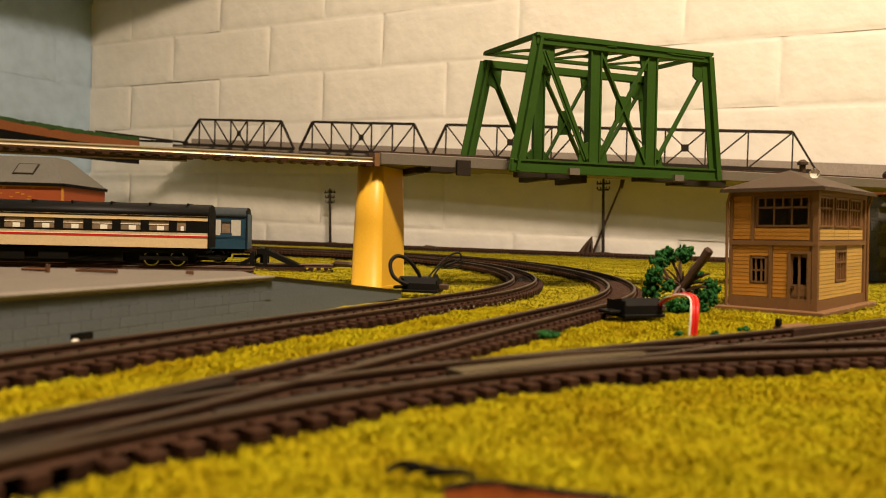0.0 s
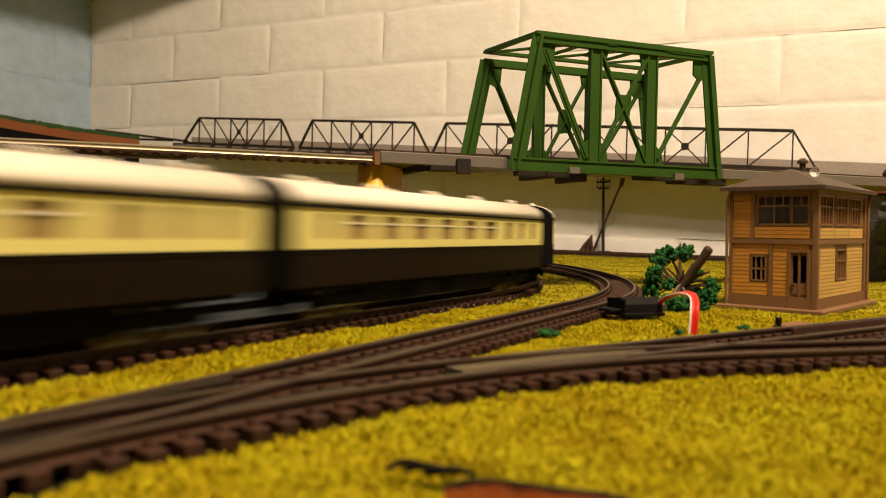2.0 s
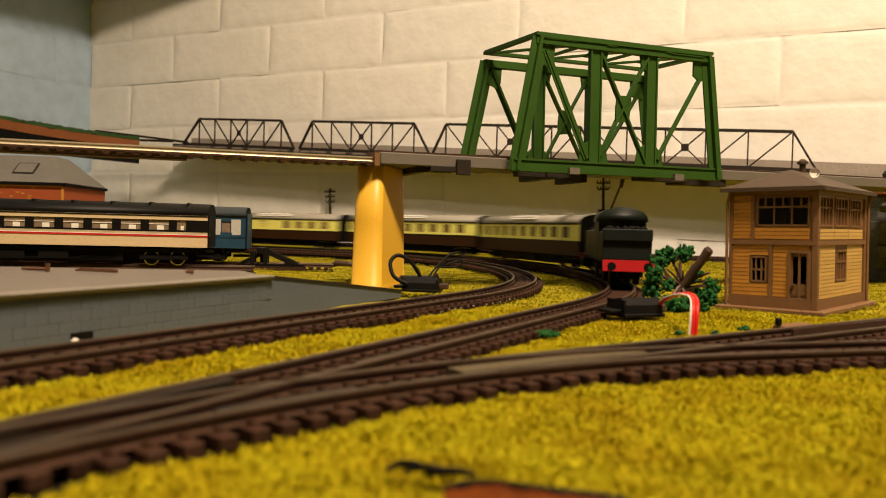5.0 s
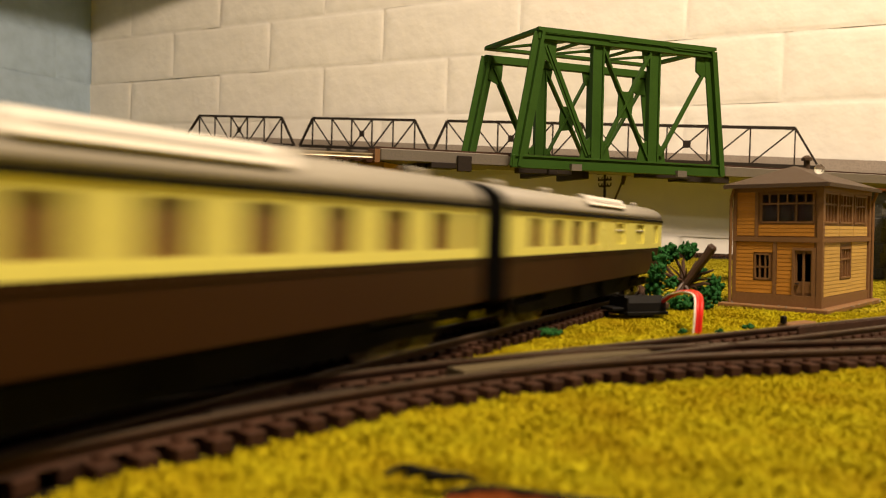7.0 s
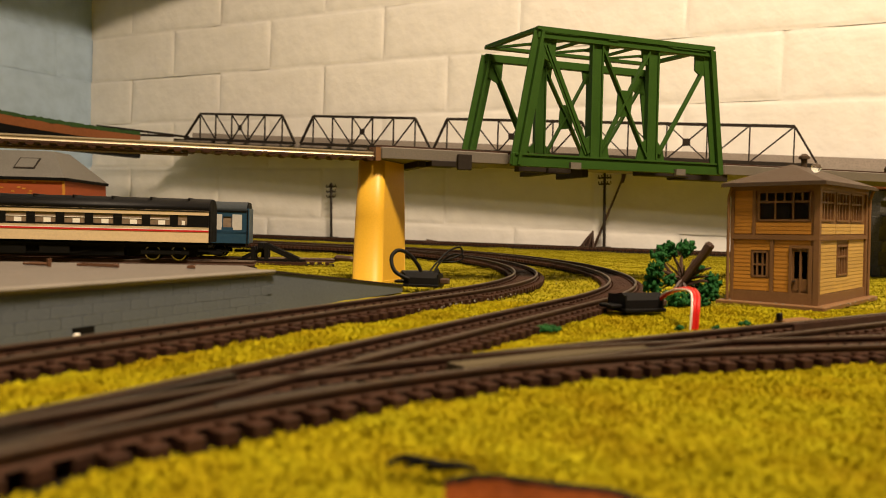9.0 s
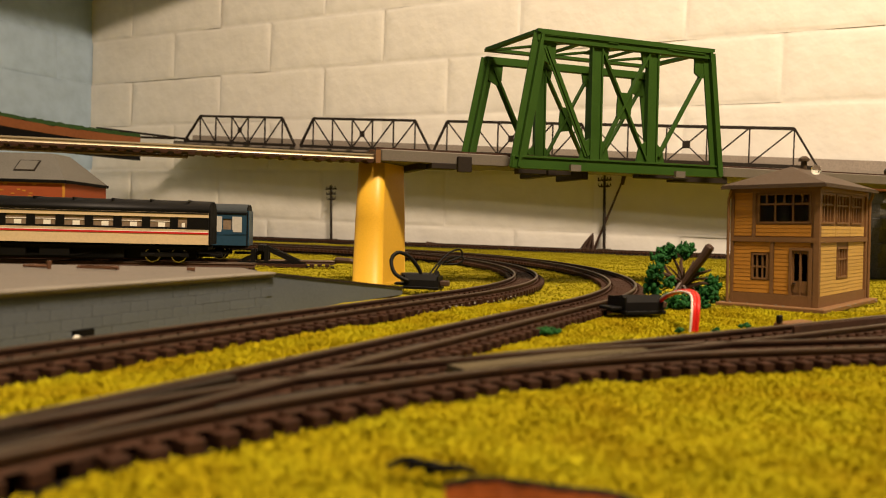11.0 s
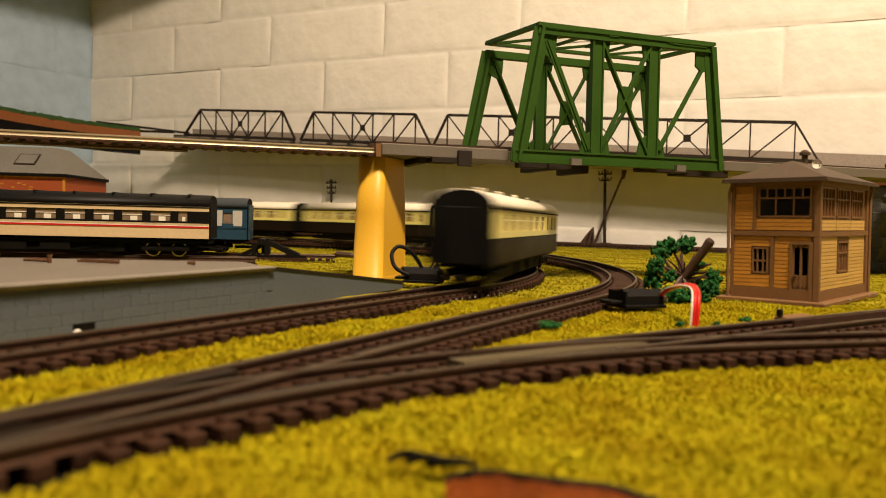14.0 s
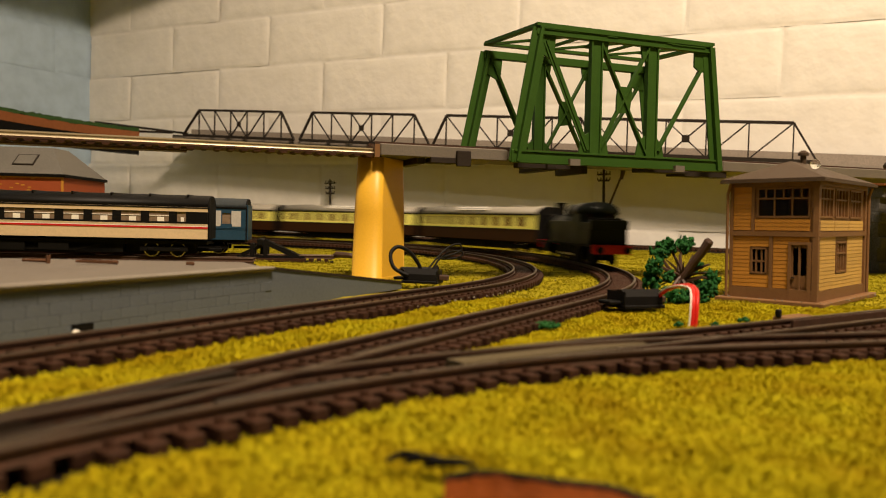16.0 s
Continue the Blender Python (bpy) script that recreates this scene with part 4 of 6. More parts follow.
def signal_box():
    """x runs along the long side away from the near corner, y along the door side, z up."""
    t = empty("signal_box", Matrix(((math.cos(radians(46.2)), math.cos(radians(136.2)), 0, 0.1976), (math.sin(radians(46.2)), math.sin(radians(136.2)), 0, 0.3979), (0, 0, 1, 0.0), (0, 0, 0, 1))))
    t.matrix_basis = Matrix.Translation((0.1976, 0.3979, 0)) @ Matrix.Rotation(radians(-1.0), 4, "Y") @ Matrix.Translation((-0.1976, -0.3979, 0)) @ t.matrix_basis    # it leans a little
    tagged(t, "two-storey ochre weatherboard signal box with brown framing", "signal box")
    LX, LY, H = 0.0865, 0.0464, 0.0672
    th = 0.0015
    part("plinth", boxes((-0.006, LX + 0.006, -0.006, LY + 0.006, 0.0, 0.0028), bevel=0.0005), M_BROWN, t, "brown base plate")
    # shell with real openings: door side (plane x = 0), long side (plane y = 0)

    def wallbits(bm, holes, L, z0, z1, fixed):
        ys = sorted({0.0, L, *[h[0] for h in holes], *[h[1] for h in holes]})
        zs = sorted({z0, z1, *[h[2] for h in holes], *[h[3] for h in holes]})
        for a, b in zip(ys, ys[1:]):
            for c, d in zip(zs, zs[1:]):
                mx, mz = (a + b) / 2, (c + d) / 2
                if any(h[0] < mx < h[1] and h[2] < mz < h[3] for h in holes):
                    continue
                if fixed == "x":
                    box(bm, 0.0, th, a, b, c, d)
                else:
                    box(bm, a, b, 0.0, th, c, d)
        bmesh.ops.remove_doubles(bm, verts=bm.verts, dist=1e-6)
        return bm

    door_holes = [(0.0035, 0.0315, 0.0475, 0.0640), (0.0255, 0.0345, 0.0165, 0.0310), (0.0045, 0.0135, 0.0105, 0.0330)]
    part("wall", wallbits(bmesh.new(), door_holes, LY, 0.0028, H, "x"), M_BROWN, t)
    long_holes = [(0.003, 0.0245, 0.0475, 0.0640), (0.0285, 0.051, 0.0475, 0.0640), (0.055, 0.0765, 0.0475, 0.0640), (0.0315, 0.0500, 0.0170, 0.0345)]
    part("wall", wallbits(bmesh.new(), long_holes, LX, 0.0028, H, "y"), M_BROWN, t)
    part("wall", boxes((LX - th, LX, 0, LY, 0.0028, H)), M_BROWN, t)
    part("wall", boxes((th, LX - th, LY - th, LY, 0.0028, H)), M_BROWN, t)
    part("room_floor", boxes((th, LX - th, th, LY - th, 0.0400, 0.0412)), M_BROWN, t)

    # weatherboards, each lapped over the next
    def boards(panels, fixed, material, pitch=0.0021):
        for a, b, c, d in panels:
            n = max(1, round((d - c) / pitch))
            p = (d - c) / n
            for k in range(n):
                z = c + k * p
                pr = [(0.0, z), (-0.00042, z + 0.0001), (-0.00030, z + p * 0.995), (0.0, z + p * 0.995)]
                bm = bmesh.new()
                if fixed == "x":
                    prism(bm, [(q, zz) for q, zz in pr], a, b, m=Matrix(((0, 1, 0, 0), (1, 0, 0, 0), (0, 0, 1, 0), (0, 0, 0, 1))))
                else:
                    prism(bm, pr, a, b)
                bmesh.ops.recalc_face_normals(bm, faces=bm.faces)
                part("weatherboard", bm, material, t)

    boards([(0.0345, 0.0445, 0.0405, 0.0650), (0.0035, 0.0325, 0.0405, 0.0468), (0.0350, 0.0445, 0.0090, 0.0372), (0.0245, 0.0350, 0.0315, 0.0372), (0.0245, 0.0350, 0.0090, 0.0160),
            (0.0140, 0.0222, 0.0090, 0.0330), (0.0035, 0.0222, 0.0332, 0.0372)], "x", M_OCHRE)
    # long side in the paler ochre that carries the light falling on it
    boards([(0.0022, 0.0275, 0.0405, 0.0462), (0.0280, 0.0535, 0.0405, 0.0462), (0.0540, 0.0810, 0.0405, 0.0462), (0.0022, 0.0300, 0.0085, 0.0372), (0.0515, 0.0810, 0.0085, 0.0372), (0.0300, 0.0515, 0.0085, 0.0162)], "y", M_OCHRE_LIT)

    def frame_bits(y0, y1, z0, z1, nx, zbar, fixed, name="window", low=1, pane=None):
        w = part(name, boxes((y0, y1, -0.0006, 0.0012, z0, z0 + 0.0010), (y0, y1, -0.0006, 0.0012, z1 - 0.0010, z1), (y0, y0 + 0.001, -0.0006, 0.0012, z0, z1), (y1 - 0.001, y1, -0.0006, 0.0012, z0, z1)), M_BROWN, t)
        bits = bmesh.new()
        box(bits, y0, y1, -0.0002, 0.0008, zbar - 0.0005, zbar + 0.0005)
        for k in range(1, nx):
            x = y0 + (y1 - y0) * k / nx
            box(bits, x - 0.00045, x + 0.00045, -0.0002, 0.0008, zbar if low == 0 and k % 2 else z0, z1)
        part("glazing_bar", bits, M_BROWN, w)
        part("pane", boxes((y0 + .0008, y1 - .0008, 0.0009, 0.0012, z0 + .0008, z1 - .0008)), pane or M_SBGLASS, w)
        if fixed == "x":
            w.matrix_basis = Matrix(((0, 1, 0, 0), (1, 0, 0, 0), (0, 0, 1, 0), (0, 0, 0, 1)))
        return w

    frame_bits(0.0035, 0.0315, 0.0475, 0.0640, 6, 0.0580, "x", low=0)
    frame_bits(0.0255, 0.0345, 0.0165, 0.0310, 3, 0.0235, "x")
    for h in long_holes:
        frame_bits(*h, 4, h[2] + (h[3] - h[2]) * 0.62, "y", pane=M_BROWN)
    # door
    SW = Matrix(((0, 1, 0, 0), (1, 0, 0, 0), (0, 0, 1, 0), (0, 0, 0, 1)))
    dr = part("door", boxes((0.0022, 0.0142, -0.0010, 0.0012, 0.0330, 0.0345), (0.0022, 0.0042, -0.0010, 0.0012, 0.0030, 0.0330), (0.0128, 0.0142, -0.0010, 0.0012, 0.0030, 0.0330), (0.0042, 0.0128, 0.0, 0.0011, 0.0030, 0.0165),
                            (0.0042, 0.0128, 0.0, 0.0011, 0.0312, 0.0330), (0.0080, 0.0090, -0.0004, 0.0011, 0.0030, 0.0330), (0.0042, 0.0050, 0, .0011, .0165, .0312), (.0120, .0128, 0, .0011, .0165, .0312)), M_BROWN, t)
    dr.matrix_basis = SW
    part("handle", boxes((0.0108, 0.0124, -0.0014, -0.0002, 0.0150, 0.0156)), M_DARK, dr)
    bm = boxes((-0.0011, 0.0018, -0.0011, 0.0018, 0.0028, H), (-0.0012, 0.0, 0.0, LY, 0.0374, 0.0400), (0.0, LX, -0.0012, 0.0, 0.0374, 0.0400), (-0.0009, 0.0, 0.0, LY, 0.0028, 0.0088), (0.0, LX, -0.0009, 0.0, 0.0028, 0.0082),
               (-0.0011, 0.0, LY - 0.0018, LY, 0.0028, H), (LX - 0.0035, LX, -0.0011, 0.0, 0.0028, H), (-0.0009, 0.0, 0.0225, 0.0243, 0.0088, 0.0374), (-0.0009, 0.0, 0.0326, 0.0344, 0.040, 0.0650),
               (-0.0012, 0.0, 0.0, LY, 0.0645, H), (0.0, LX, -0.0012, 0.0, 0.0645, H))
    part("timber_frame", bm, M_BROWN, t)
    # hipped roof with a thick edge
    o, z0, zt = 0.0042, 0.0672, 0.0800
    bm = bmesh.new()
    lo = [bm.verts.new(p) for p in ((-o, -o, z0), (LX + o, -o, z0), (LX + o, LY + o, z0), (-o, LY + o, z0))]
    up = [bm.verts.new(p) for p in ((-o, -o, z0 + .0016), (LX + o, -o, z0 + .0016), (LX + o, LY + o, z0 + .0016), (-o, LY + o, z0 + .0016))]
    r0, r1 = bm.verts.new((LY / 2 + 0.002, LY / 2, zt)), bm.verts.new((LX - LY / 2 - 0.002, LY / 2, zt))
    bm.faces.new(list(reversed(lo)))
    for k in range(4):
        bm.faces.new((lo[k], lo[(k + 1) % 4], up[(k + 1) % 4], up[k]))
    bm.faces.new((up[0], up[1], r1, r0))
    bm.faces.new((up[1], up[2], r1))
    bm.faces.new((up[2], up[3], r0, r1))
    bm.faces.new((up[3], up[0], r0))
    roof = part("roof", bm, M_SLATE, t, "low hipped grey-brown roof")
    part("gutter", boxes((-o - .001, LX + o + .001, -o - .001, -o, z0 - .0006, z0 + .001), (-o - .001, -o, -o, LY + o, z0 - .0006, z0 + .001)), M_SLATE, t)
    bm = tube(bmesh.new(), [(0.046, LY * .5, zt - 0.002), (0.046, LY * .5, zt + 0.0045)], 0.0017, 10)
    tube(bm, [(0.046, LY * .5, zt + 0.0045), (0.046, LY * .5, zt + 0.0060), (0.046, LY * .5, zt + 0.0075)], [0.0030, 0.0030, 0.0012], 10)
    part("stovepipe", bm, M_SLATE, t)
    for x, y in ((-0.0018, LY + 0.001), (LX + 0.0012, -0.0016)):
        part("downpipe", tube(bmesh.new(), [(x, y, 0.003), (x, y, 0.061), (x - .001, y - 0.002, 0.0665)], 0.0009, 8), M_BROWN, t)
    bm = bmesh.new()
    bmesh.ops.create_uvsphere(bm, u_segments=16, v_segments=10, radius=0.0028)
    bead = smooth(part("clear_bead", bm, M_CLEAR))
    bead.matrix_basis = t.matrix_basis @ pose(0.020, 0.008, 0.0772)
    tagged(bead, "small clear glass bead resting on the roof", "bead")


signal_box()

# ---- platform ----


def platform():
    t = empty("station_platform")
    tagged(t, "grey moulded station platform with coping and a ramp", "platform")
    H = 0.0178
    a, b = Vector(PLAT[1]), Vector(PLAT[0])
    u = (b - a).normalized()
    n = Vector((-u.y, u.x))
    if n.x < 0:
        n = -n                                   # out towards the track
    def poly(pts, z0, z1):
        bm = bmesh.new()
        lo, hi = [bm.verts.new((x, y, z0)) for x, y in pts], [bm.verts.new((x, y, z1)) for x, y in pts]
        k = len(pts)
        for i in range(k):
            bm.faces.new((lo[i], lo[(i + 1) % k], hi[(i + 1) % k], hi[i]))
        bm.faces.new(hi)
        bm.faces.new(list(reversed(lo)))
        bmesh.ops.recalc_face_normals(bm, faces=bm.faces)
        return bm
    part("core", poly(PLAT, 0.0, H - 0.0016), M_PGREY, t)
    part("top", poly([(x, y) for x, y in PLAT], H - 0.0015, H), M_PTOP, t, "pale worn platform surface")
    m = Matrix(((u.x, n.x, 0, a.x), (u.y, n.y, 0, a.y), (0, 0, 1, 0), (0, 0, 0, 1)))
    L = (b - a).length
    c = part("coping", boxes((0.0, L, -0.0035, 0.0022, H, H + 0.0010), (0.0, L, 0.0005, 0.0016, H - 0.0007, H), bevel=0.0003), M_COPING, t, "lighter coping strip")
    c.matrix_basis = m
    bl, bh = 0.0078, 0.0038
    me = None
    for r in range(4):
        for k in range(int(L / bl)):
            x = k * bl + (bl / 2 if r % 2 else 0) + bl / 2
            if x > 0.34 or (r == 0 and 0.0915 < x < 0.1015):
                continue
            if me is None:
                me = part("block", boxes((-bl / 2 + .00004, bl / 2 - .00004, -0.0003, 0.0003, 0.00004, bh - .00004), bevel=0.00005), M_PGREY, t)
                o, me = me, me.data
            else:
                o = new("block", me)
                o.parent = t
            o.matrix_basis = m @ pose(x, rng.uniform(-.00006, .00006), 0.0006 + r * bh)
    # ramp down along the track
    e = Vector((-0.024, 0.446))
    d = (e - a).normalized()
    nn = Vector((d.y, -d.x))
    q = a - nn * 0.03
    bm = bmesh.new()
    P = [(a.x, a.y, 0), (e.x, e.y, 0), (e.x - nn.x * .03, e.y - nn.y * .03, 0), (q.x, q.y, 0), (a.x, a.y, H), (e.x, e.y, 0.0035), (e.x - nn.x * .03, e.y - nn.y * .03, 0.0035), (q.x, q.y, H)]
    v = [bm.verts.new(p) for p in P]
    for f in ((0, 1, 5, 4), (1, 2, 6, 5), (2, 3, 7, 6), (3, 0, 4, 7), (4, 5, 6, 7), (3, 2, 1, 0)):
        bm.faces.new([v[i] for i in f])
    part("ramp", bm, M_PGREY, t)
    bm = bar(bmesh.new(), (a.x - nn.x * .0008, a.y - nn.y * .0008, H + 0.0003), (e.x - nn.x * .0008, e.y - nn.y * .0008, 0.0040), 0.0026, 0.0012)
    part("ramp_edge", bm, M_DARK, t, "dark lip along the ramp")
    s = part("drain_slot", boxes((0.0930, 0.1010, -0.0002, 0.0006, 0.0018, 0.0042)), M_SOOT, t, "black open slot")
    s.matrix_basis = m
    bm = bmesh.new()
    bmesh.ops.create_icosphere(bm, subdivisions=2, radius=0.0010)
    ob = part("white_crumb", bm, M_WHITE)
    ob.matrix_basis = m @ pose(0.1008, 0.0018, 0.0022) @ Matrix.Diagonal((1.4, 0.8, 0.8, 1))
    tagged(ob, "white crumb of plaster by the platform foot", "crumb")
    # loose pins lying on top
    for x, y, ang, ln, kind in ((-0.205, 0.330, 8, 0.017, 1), (-0.178, 0.329, 3, 0.011, 1), (-0.1515, 0.330, -2, 0.0185, 0), (-0.112, 0.334, 20, 0.0035, 0)):
        bm = tube(bmesh.new(), [(-ln / 2, 0, 0), (ln / 2, 0, 0)], [0.0006, 0.0009], 8)
        if kind:
            tube(bm, [(ln / 2, 0, -0.0012), (ln / 2, 0, 0.0024)], [0.0009, 0.0012], 8)
        else:
            box(bm, -ln * .4, ln * .4, -0.0008, 0.0008, -0.0004, 0.0008)
        o = part("track_pin", bm, M_RUST)
        o.matrix_basis = pose(x, y, H + 0.0013, 0, 0, ang)
        tagged(o, "rusty steel track pin lying on the platform", "pin", group="pins on the platform")


platform()

# ---- coaches ----


def roof_profile(w, zg, zt, n=10):
    return [(w * math.cos(PI * k / n), zg + (zt - zg) * math.sin(PI * k / n) ** 0.8) for k in range(n + 1)]


def bogie(t, x, axle=0.016):
    b = part("bogie", boxes((x - 0.0185, x + 0.0185, -0.0135, -0.0112, 0.0045, 0.0085), (x - 0.0185, x + 0.0185, 0.0112, 0.0135, 0.0045, 0.0085), (x - 0.003, x + 0.003, -0.0112, 0.0112, 0.0060, 0.0125),
                            (x - 0.0125, x - 0.0075, -0.0142, 0.0142, 0.0050, 0.0075), (x + 0.0075, x + 0.0125, -0.0142, 0.0142, 0.0050, 0.0075), bevel=0.0004), M_SOOT, t)
    for dx in (-0.010, 0.010):
        bm = bmesh.new()
        for s in (-1, 1):
            tube(bm, [(x + dx, s * 0.0068, 0.0062), (x + dx, s * 0.0096, 0.0062)], 0.0062, 16)
        tube(bm, [(x + dx, -0.0068, 0.0062), (x + dx, 0.0068, 0.0062)], 0.0009, 8)
        part("wheelset", bm, M_SOOT, b)
        bm = bmesh.new()
        for s in (-1, 1):
            for k in range(16):
                a0, a1 = 2 * PI * k / 16, 2 * PI * (k + 1) / 16
                P = [Vector((x + dx + r * math.cos(a), s * 0.0098, 0.0062 + r * math.sin(a))) for r, a in ((0.0062, a0), (0.0062, a1), (0.0052, a1), (0.0052, a0))]
                bm.faces.new([bm.verts.new(p) for p in P])
        part("tyre", bm, M_STEEL, b, "bright steel wheel rim")
    return b


def coach(name, label, L, lower, upper, roof_mat, wins, group="", vents=True, board=False, pane=None, W=0.0172, waist=0.0265, gangways=True, zs=(0.013, 0.042, 0.052), seats=None, pale_from=1.0):
    """A coach about its middle; x forward, z = 0 at the rail tops. wins: (centre, width, z0, z1) of each window along a side."""
    t = empty(name)
    tagged(t, label, "railway coach", group=group)
    z0, zg, zt = zs
    h = L / 2
    for s in (-1, 1):
        part("lower_side", boxes((-h, h, s * W - 0.0006, s * W + 0.0006, z0, waist), (-h, h, s * W - 0.0009, s * W + 0.0009, waist - 0.0014, waist - 0.0008)), lower, t)
        bm = bmesh.new()
        w0, w1 = min(w[2] for w in wins), max(w[3] for w in wins)
        box(bm, -h, h, s * W - 0.0006, s * W + 0.0006, waist, w0)
        box(bm, -h, h, s * W - 0.0006, s * W + 0.0006, w1, zg)
        x = -h
        for c, ww, a, b in sorted(wins):
            box(bm, x, c - ww / 2, s * W - 0.0006, s * W + 0.0006, w0, w1)
            x = c + ww / 2
        box(bm, x, h, s * W - 0.0006, s * W + 0.0006, w0, w1)
        part("upper_side", bm, upper, t)
        for c, ww, a, b in wins:
            p = part("window", boxes((c - ww / 2, c + ww / 2, s * (W - 0.0008), s * (W - 0.0003), w0, w1)), M_PALE if c > pale_from else pane or M_PANE, t)
            if ww > 0.013:
                part("frame_bar", boxes((c - ww / 2, c + ww / 2, s * (W - 0.0003), s * (W + 0.0002), w1 - 0.0034, w1 - 0.0029)), M_WHITE, p)
            if seats:
                part("seat_cover", boxes((c - ww * 0.1, c + ww * 0.25, s * (W - 0.0003), s * (W + 0.0001), w0, w0 + 0.0035), bevel=0.0001), seats, p)
    for s in (-1, 1):
        bm = prism(bmesh.new(), [(-W, z0), (W, z0), *roof_profile(W, zg, zt - 0.0003)], s * h - 0.0012, s * h + 0.0012)
        e = part("end", bm, M_SOOT, t)
        if gangways:
            part("gangway", boxes((s * (h + 0.0002), s * (h + 0.0068), -0.0075, 0.0075, 0.0125, 0.0415), bevel=0.0007), M_SOOT, e)
    pr = roof_profile(W + 0.0008, zg, zt, 12)
    rf = smooth(part("roof", prism(bmesh.new(), pr + [(0, zg - 0.0004)], -h, h), roof_mat, t))
    if vents:
        for k in range(9):
            x = -h + 0.018 + k * (L - 0.036) / 8
            part("roof_vent", boxes((x - 0.0032, x + 0.0032, 0.0035 if k % 2 else -0.0065, 0.0065 if k % 2 else -0.0035, zt - 0.0016, zt + 0.0014), bevel=0.0005), roof_mat, rf)
    part("gutter", boxes((-h, h, -W - 0.0012, -W - 0.0004, zg - 0.0009, zg + 0.0001), (-h, h, W + 0.0004, W + 0.0012, zg - 0.0009, zg + 0.0001)), M_SOOT, t)
    if board:
        for s in (-1, 1):
            b = part("roof_board", boxes((-0.030, 0.030, -0.0004, 0.0004, -0.0022, 0.0022)), M_WHITE, rf, "white name board with faint lettering")
            b.matrix_basis = pose(0.0, s * (W - 0.0008), zg + 0.0062, 0, 0, 0) @ Matrix.Rotation(s * radians(30), 4, "X")
            part("lettering_bar", boxes((-0.026, 0.026, -0.0006, 0.0006, -0.0007, 0.0007)), M_BRGREY, b)
    bm = boxes((-h + 0.001, h - 0.001, -0.014, 0.014, 0.0105, 0.0131), (-0.066, 0.066, -0.0125, 0.0125, 0.0036, 0.0106), (-0.030, -0.006, -0.0145, -0.006, 0.004, 0.0105), (0.004, 0.026, -0.0145, -0.006, 0.0045, 0.0105), (-0.026, 0.0, 0.006, 0.0145, 0.0045, 0.0105), (0.008, 0.026, 0.006, 0.0145, 0.004, 0.0105))
    for s in (-1, 1):
        bar(bm, (-0.055, s * 0.0125, 0.0105), (-0.030, s * 0.0125, 0.0050), 0.001)
        bar(bm, (0.055, s * 0.0125, 0.0105), (0.030, s * 0.0125, 0.0050), 0.001)
        bar(bm, (-0.03, s * 0.0125, 0.0050), (0.03, s * 0.0125, 0.0050), 0.001)
    part("underframe", bm, M_SOOT, t)
    bogie(t, -h + 0.034)
    bogie(t, h - 0.034)
    for s in (-1, 1):
        part("coupling", boxes((s * (h - 0.012), s * (h + 0.0085), -0.0020, 0.0020, 0.0048, 0.0072), bevel=0.0003), M_SOOT, t)
        part("bottom_line", boxes((-h, h, s * (W + 0.0001) - 0.0009, s * (W + 0.0001) + 0.0009, waist - 0.0004, waist + 0.0001)), M_SOOT if roof_mat is M_ROOFW else lower, t)
    return t


L_C = 0.2306
WIN_A = [(-0.098, 0.007, .0292, .0384), (-0.078, 0.0155, .0292, .0384), (-0.054, 0.0155, .0292, .0384), (-0.030, 0.0155, .0292, .0384), (-0.006, 0.0155, .0292, .0384), (0.018, 0.0155, .0292, .0384), (0.042, 0.0155, .0292, .0384), (0.066, 0.0105, .0292, .0384), (0.084, 0.0085, .0292, .0384), (0.101, 0.0075, .0292, .0384)]
WIN_B = [(-0.0905 + 0.0226 * k, 0.0122, .0278, .0376) for k in range(9)] + [(0.1065, 0.0065, .0278, .0376)]
WIN_P = [(-0.118 + 0.0212 * k, 0.0150, .0285, .0362) for k in range(11)] + [(0.111, 0.0070, .0285, .0362)]

A_COACH = coach("railway_coach", "chocolate and cream coach with an off-white roof", L_C, M_ABROWN, M_PCREAM, M_ROOFW, WIN_A, "coaches of the diesel train", pane=M_PANET, waist=0.0257, zs=(0.0125, 0.0412, 0.0504))
A_COACHES = [A_COACH] + [copy_thing(A_COACH, Matrix()) for _ in range(3)]
B_COACH = coach("railway_coach", "chocolate and cream saloon coach with a grey roof", L_C, M_PBROWN, M_LCREAM, M_ROOFG, WIN_B, "coaches of the tank engine train", board=True, pane=M_PANEB, waist=0.0250, zs=(0.0120, 0.0404, 0.0490))
WIN_Z = [(-0.0905 + 0.0226 * k, 0.0122, .0278, .0376) for k in range(4)] + [(0.022, 0.016, .0278, .0376), (0.062, 0.018, .0278, .0376), (0.100, 0.012, .0278, .0376)]
B_LAST = coach("railway_coach", "chocolate and cream brake coach with a grey roof and blinds", L_C, M_PBROWN, M_LCREAM, M_ROOFG, WIN_Z, "coaches of the tank engine train", board=True, pane=M_PANEB, waist=0.0250, zs=(0.0120, 0.0404, 0.0490), pale_from=0.0)
B_COACHES = [B_COACH, copy_thing(B_COACH, Matrix()), B_LAST]


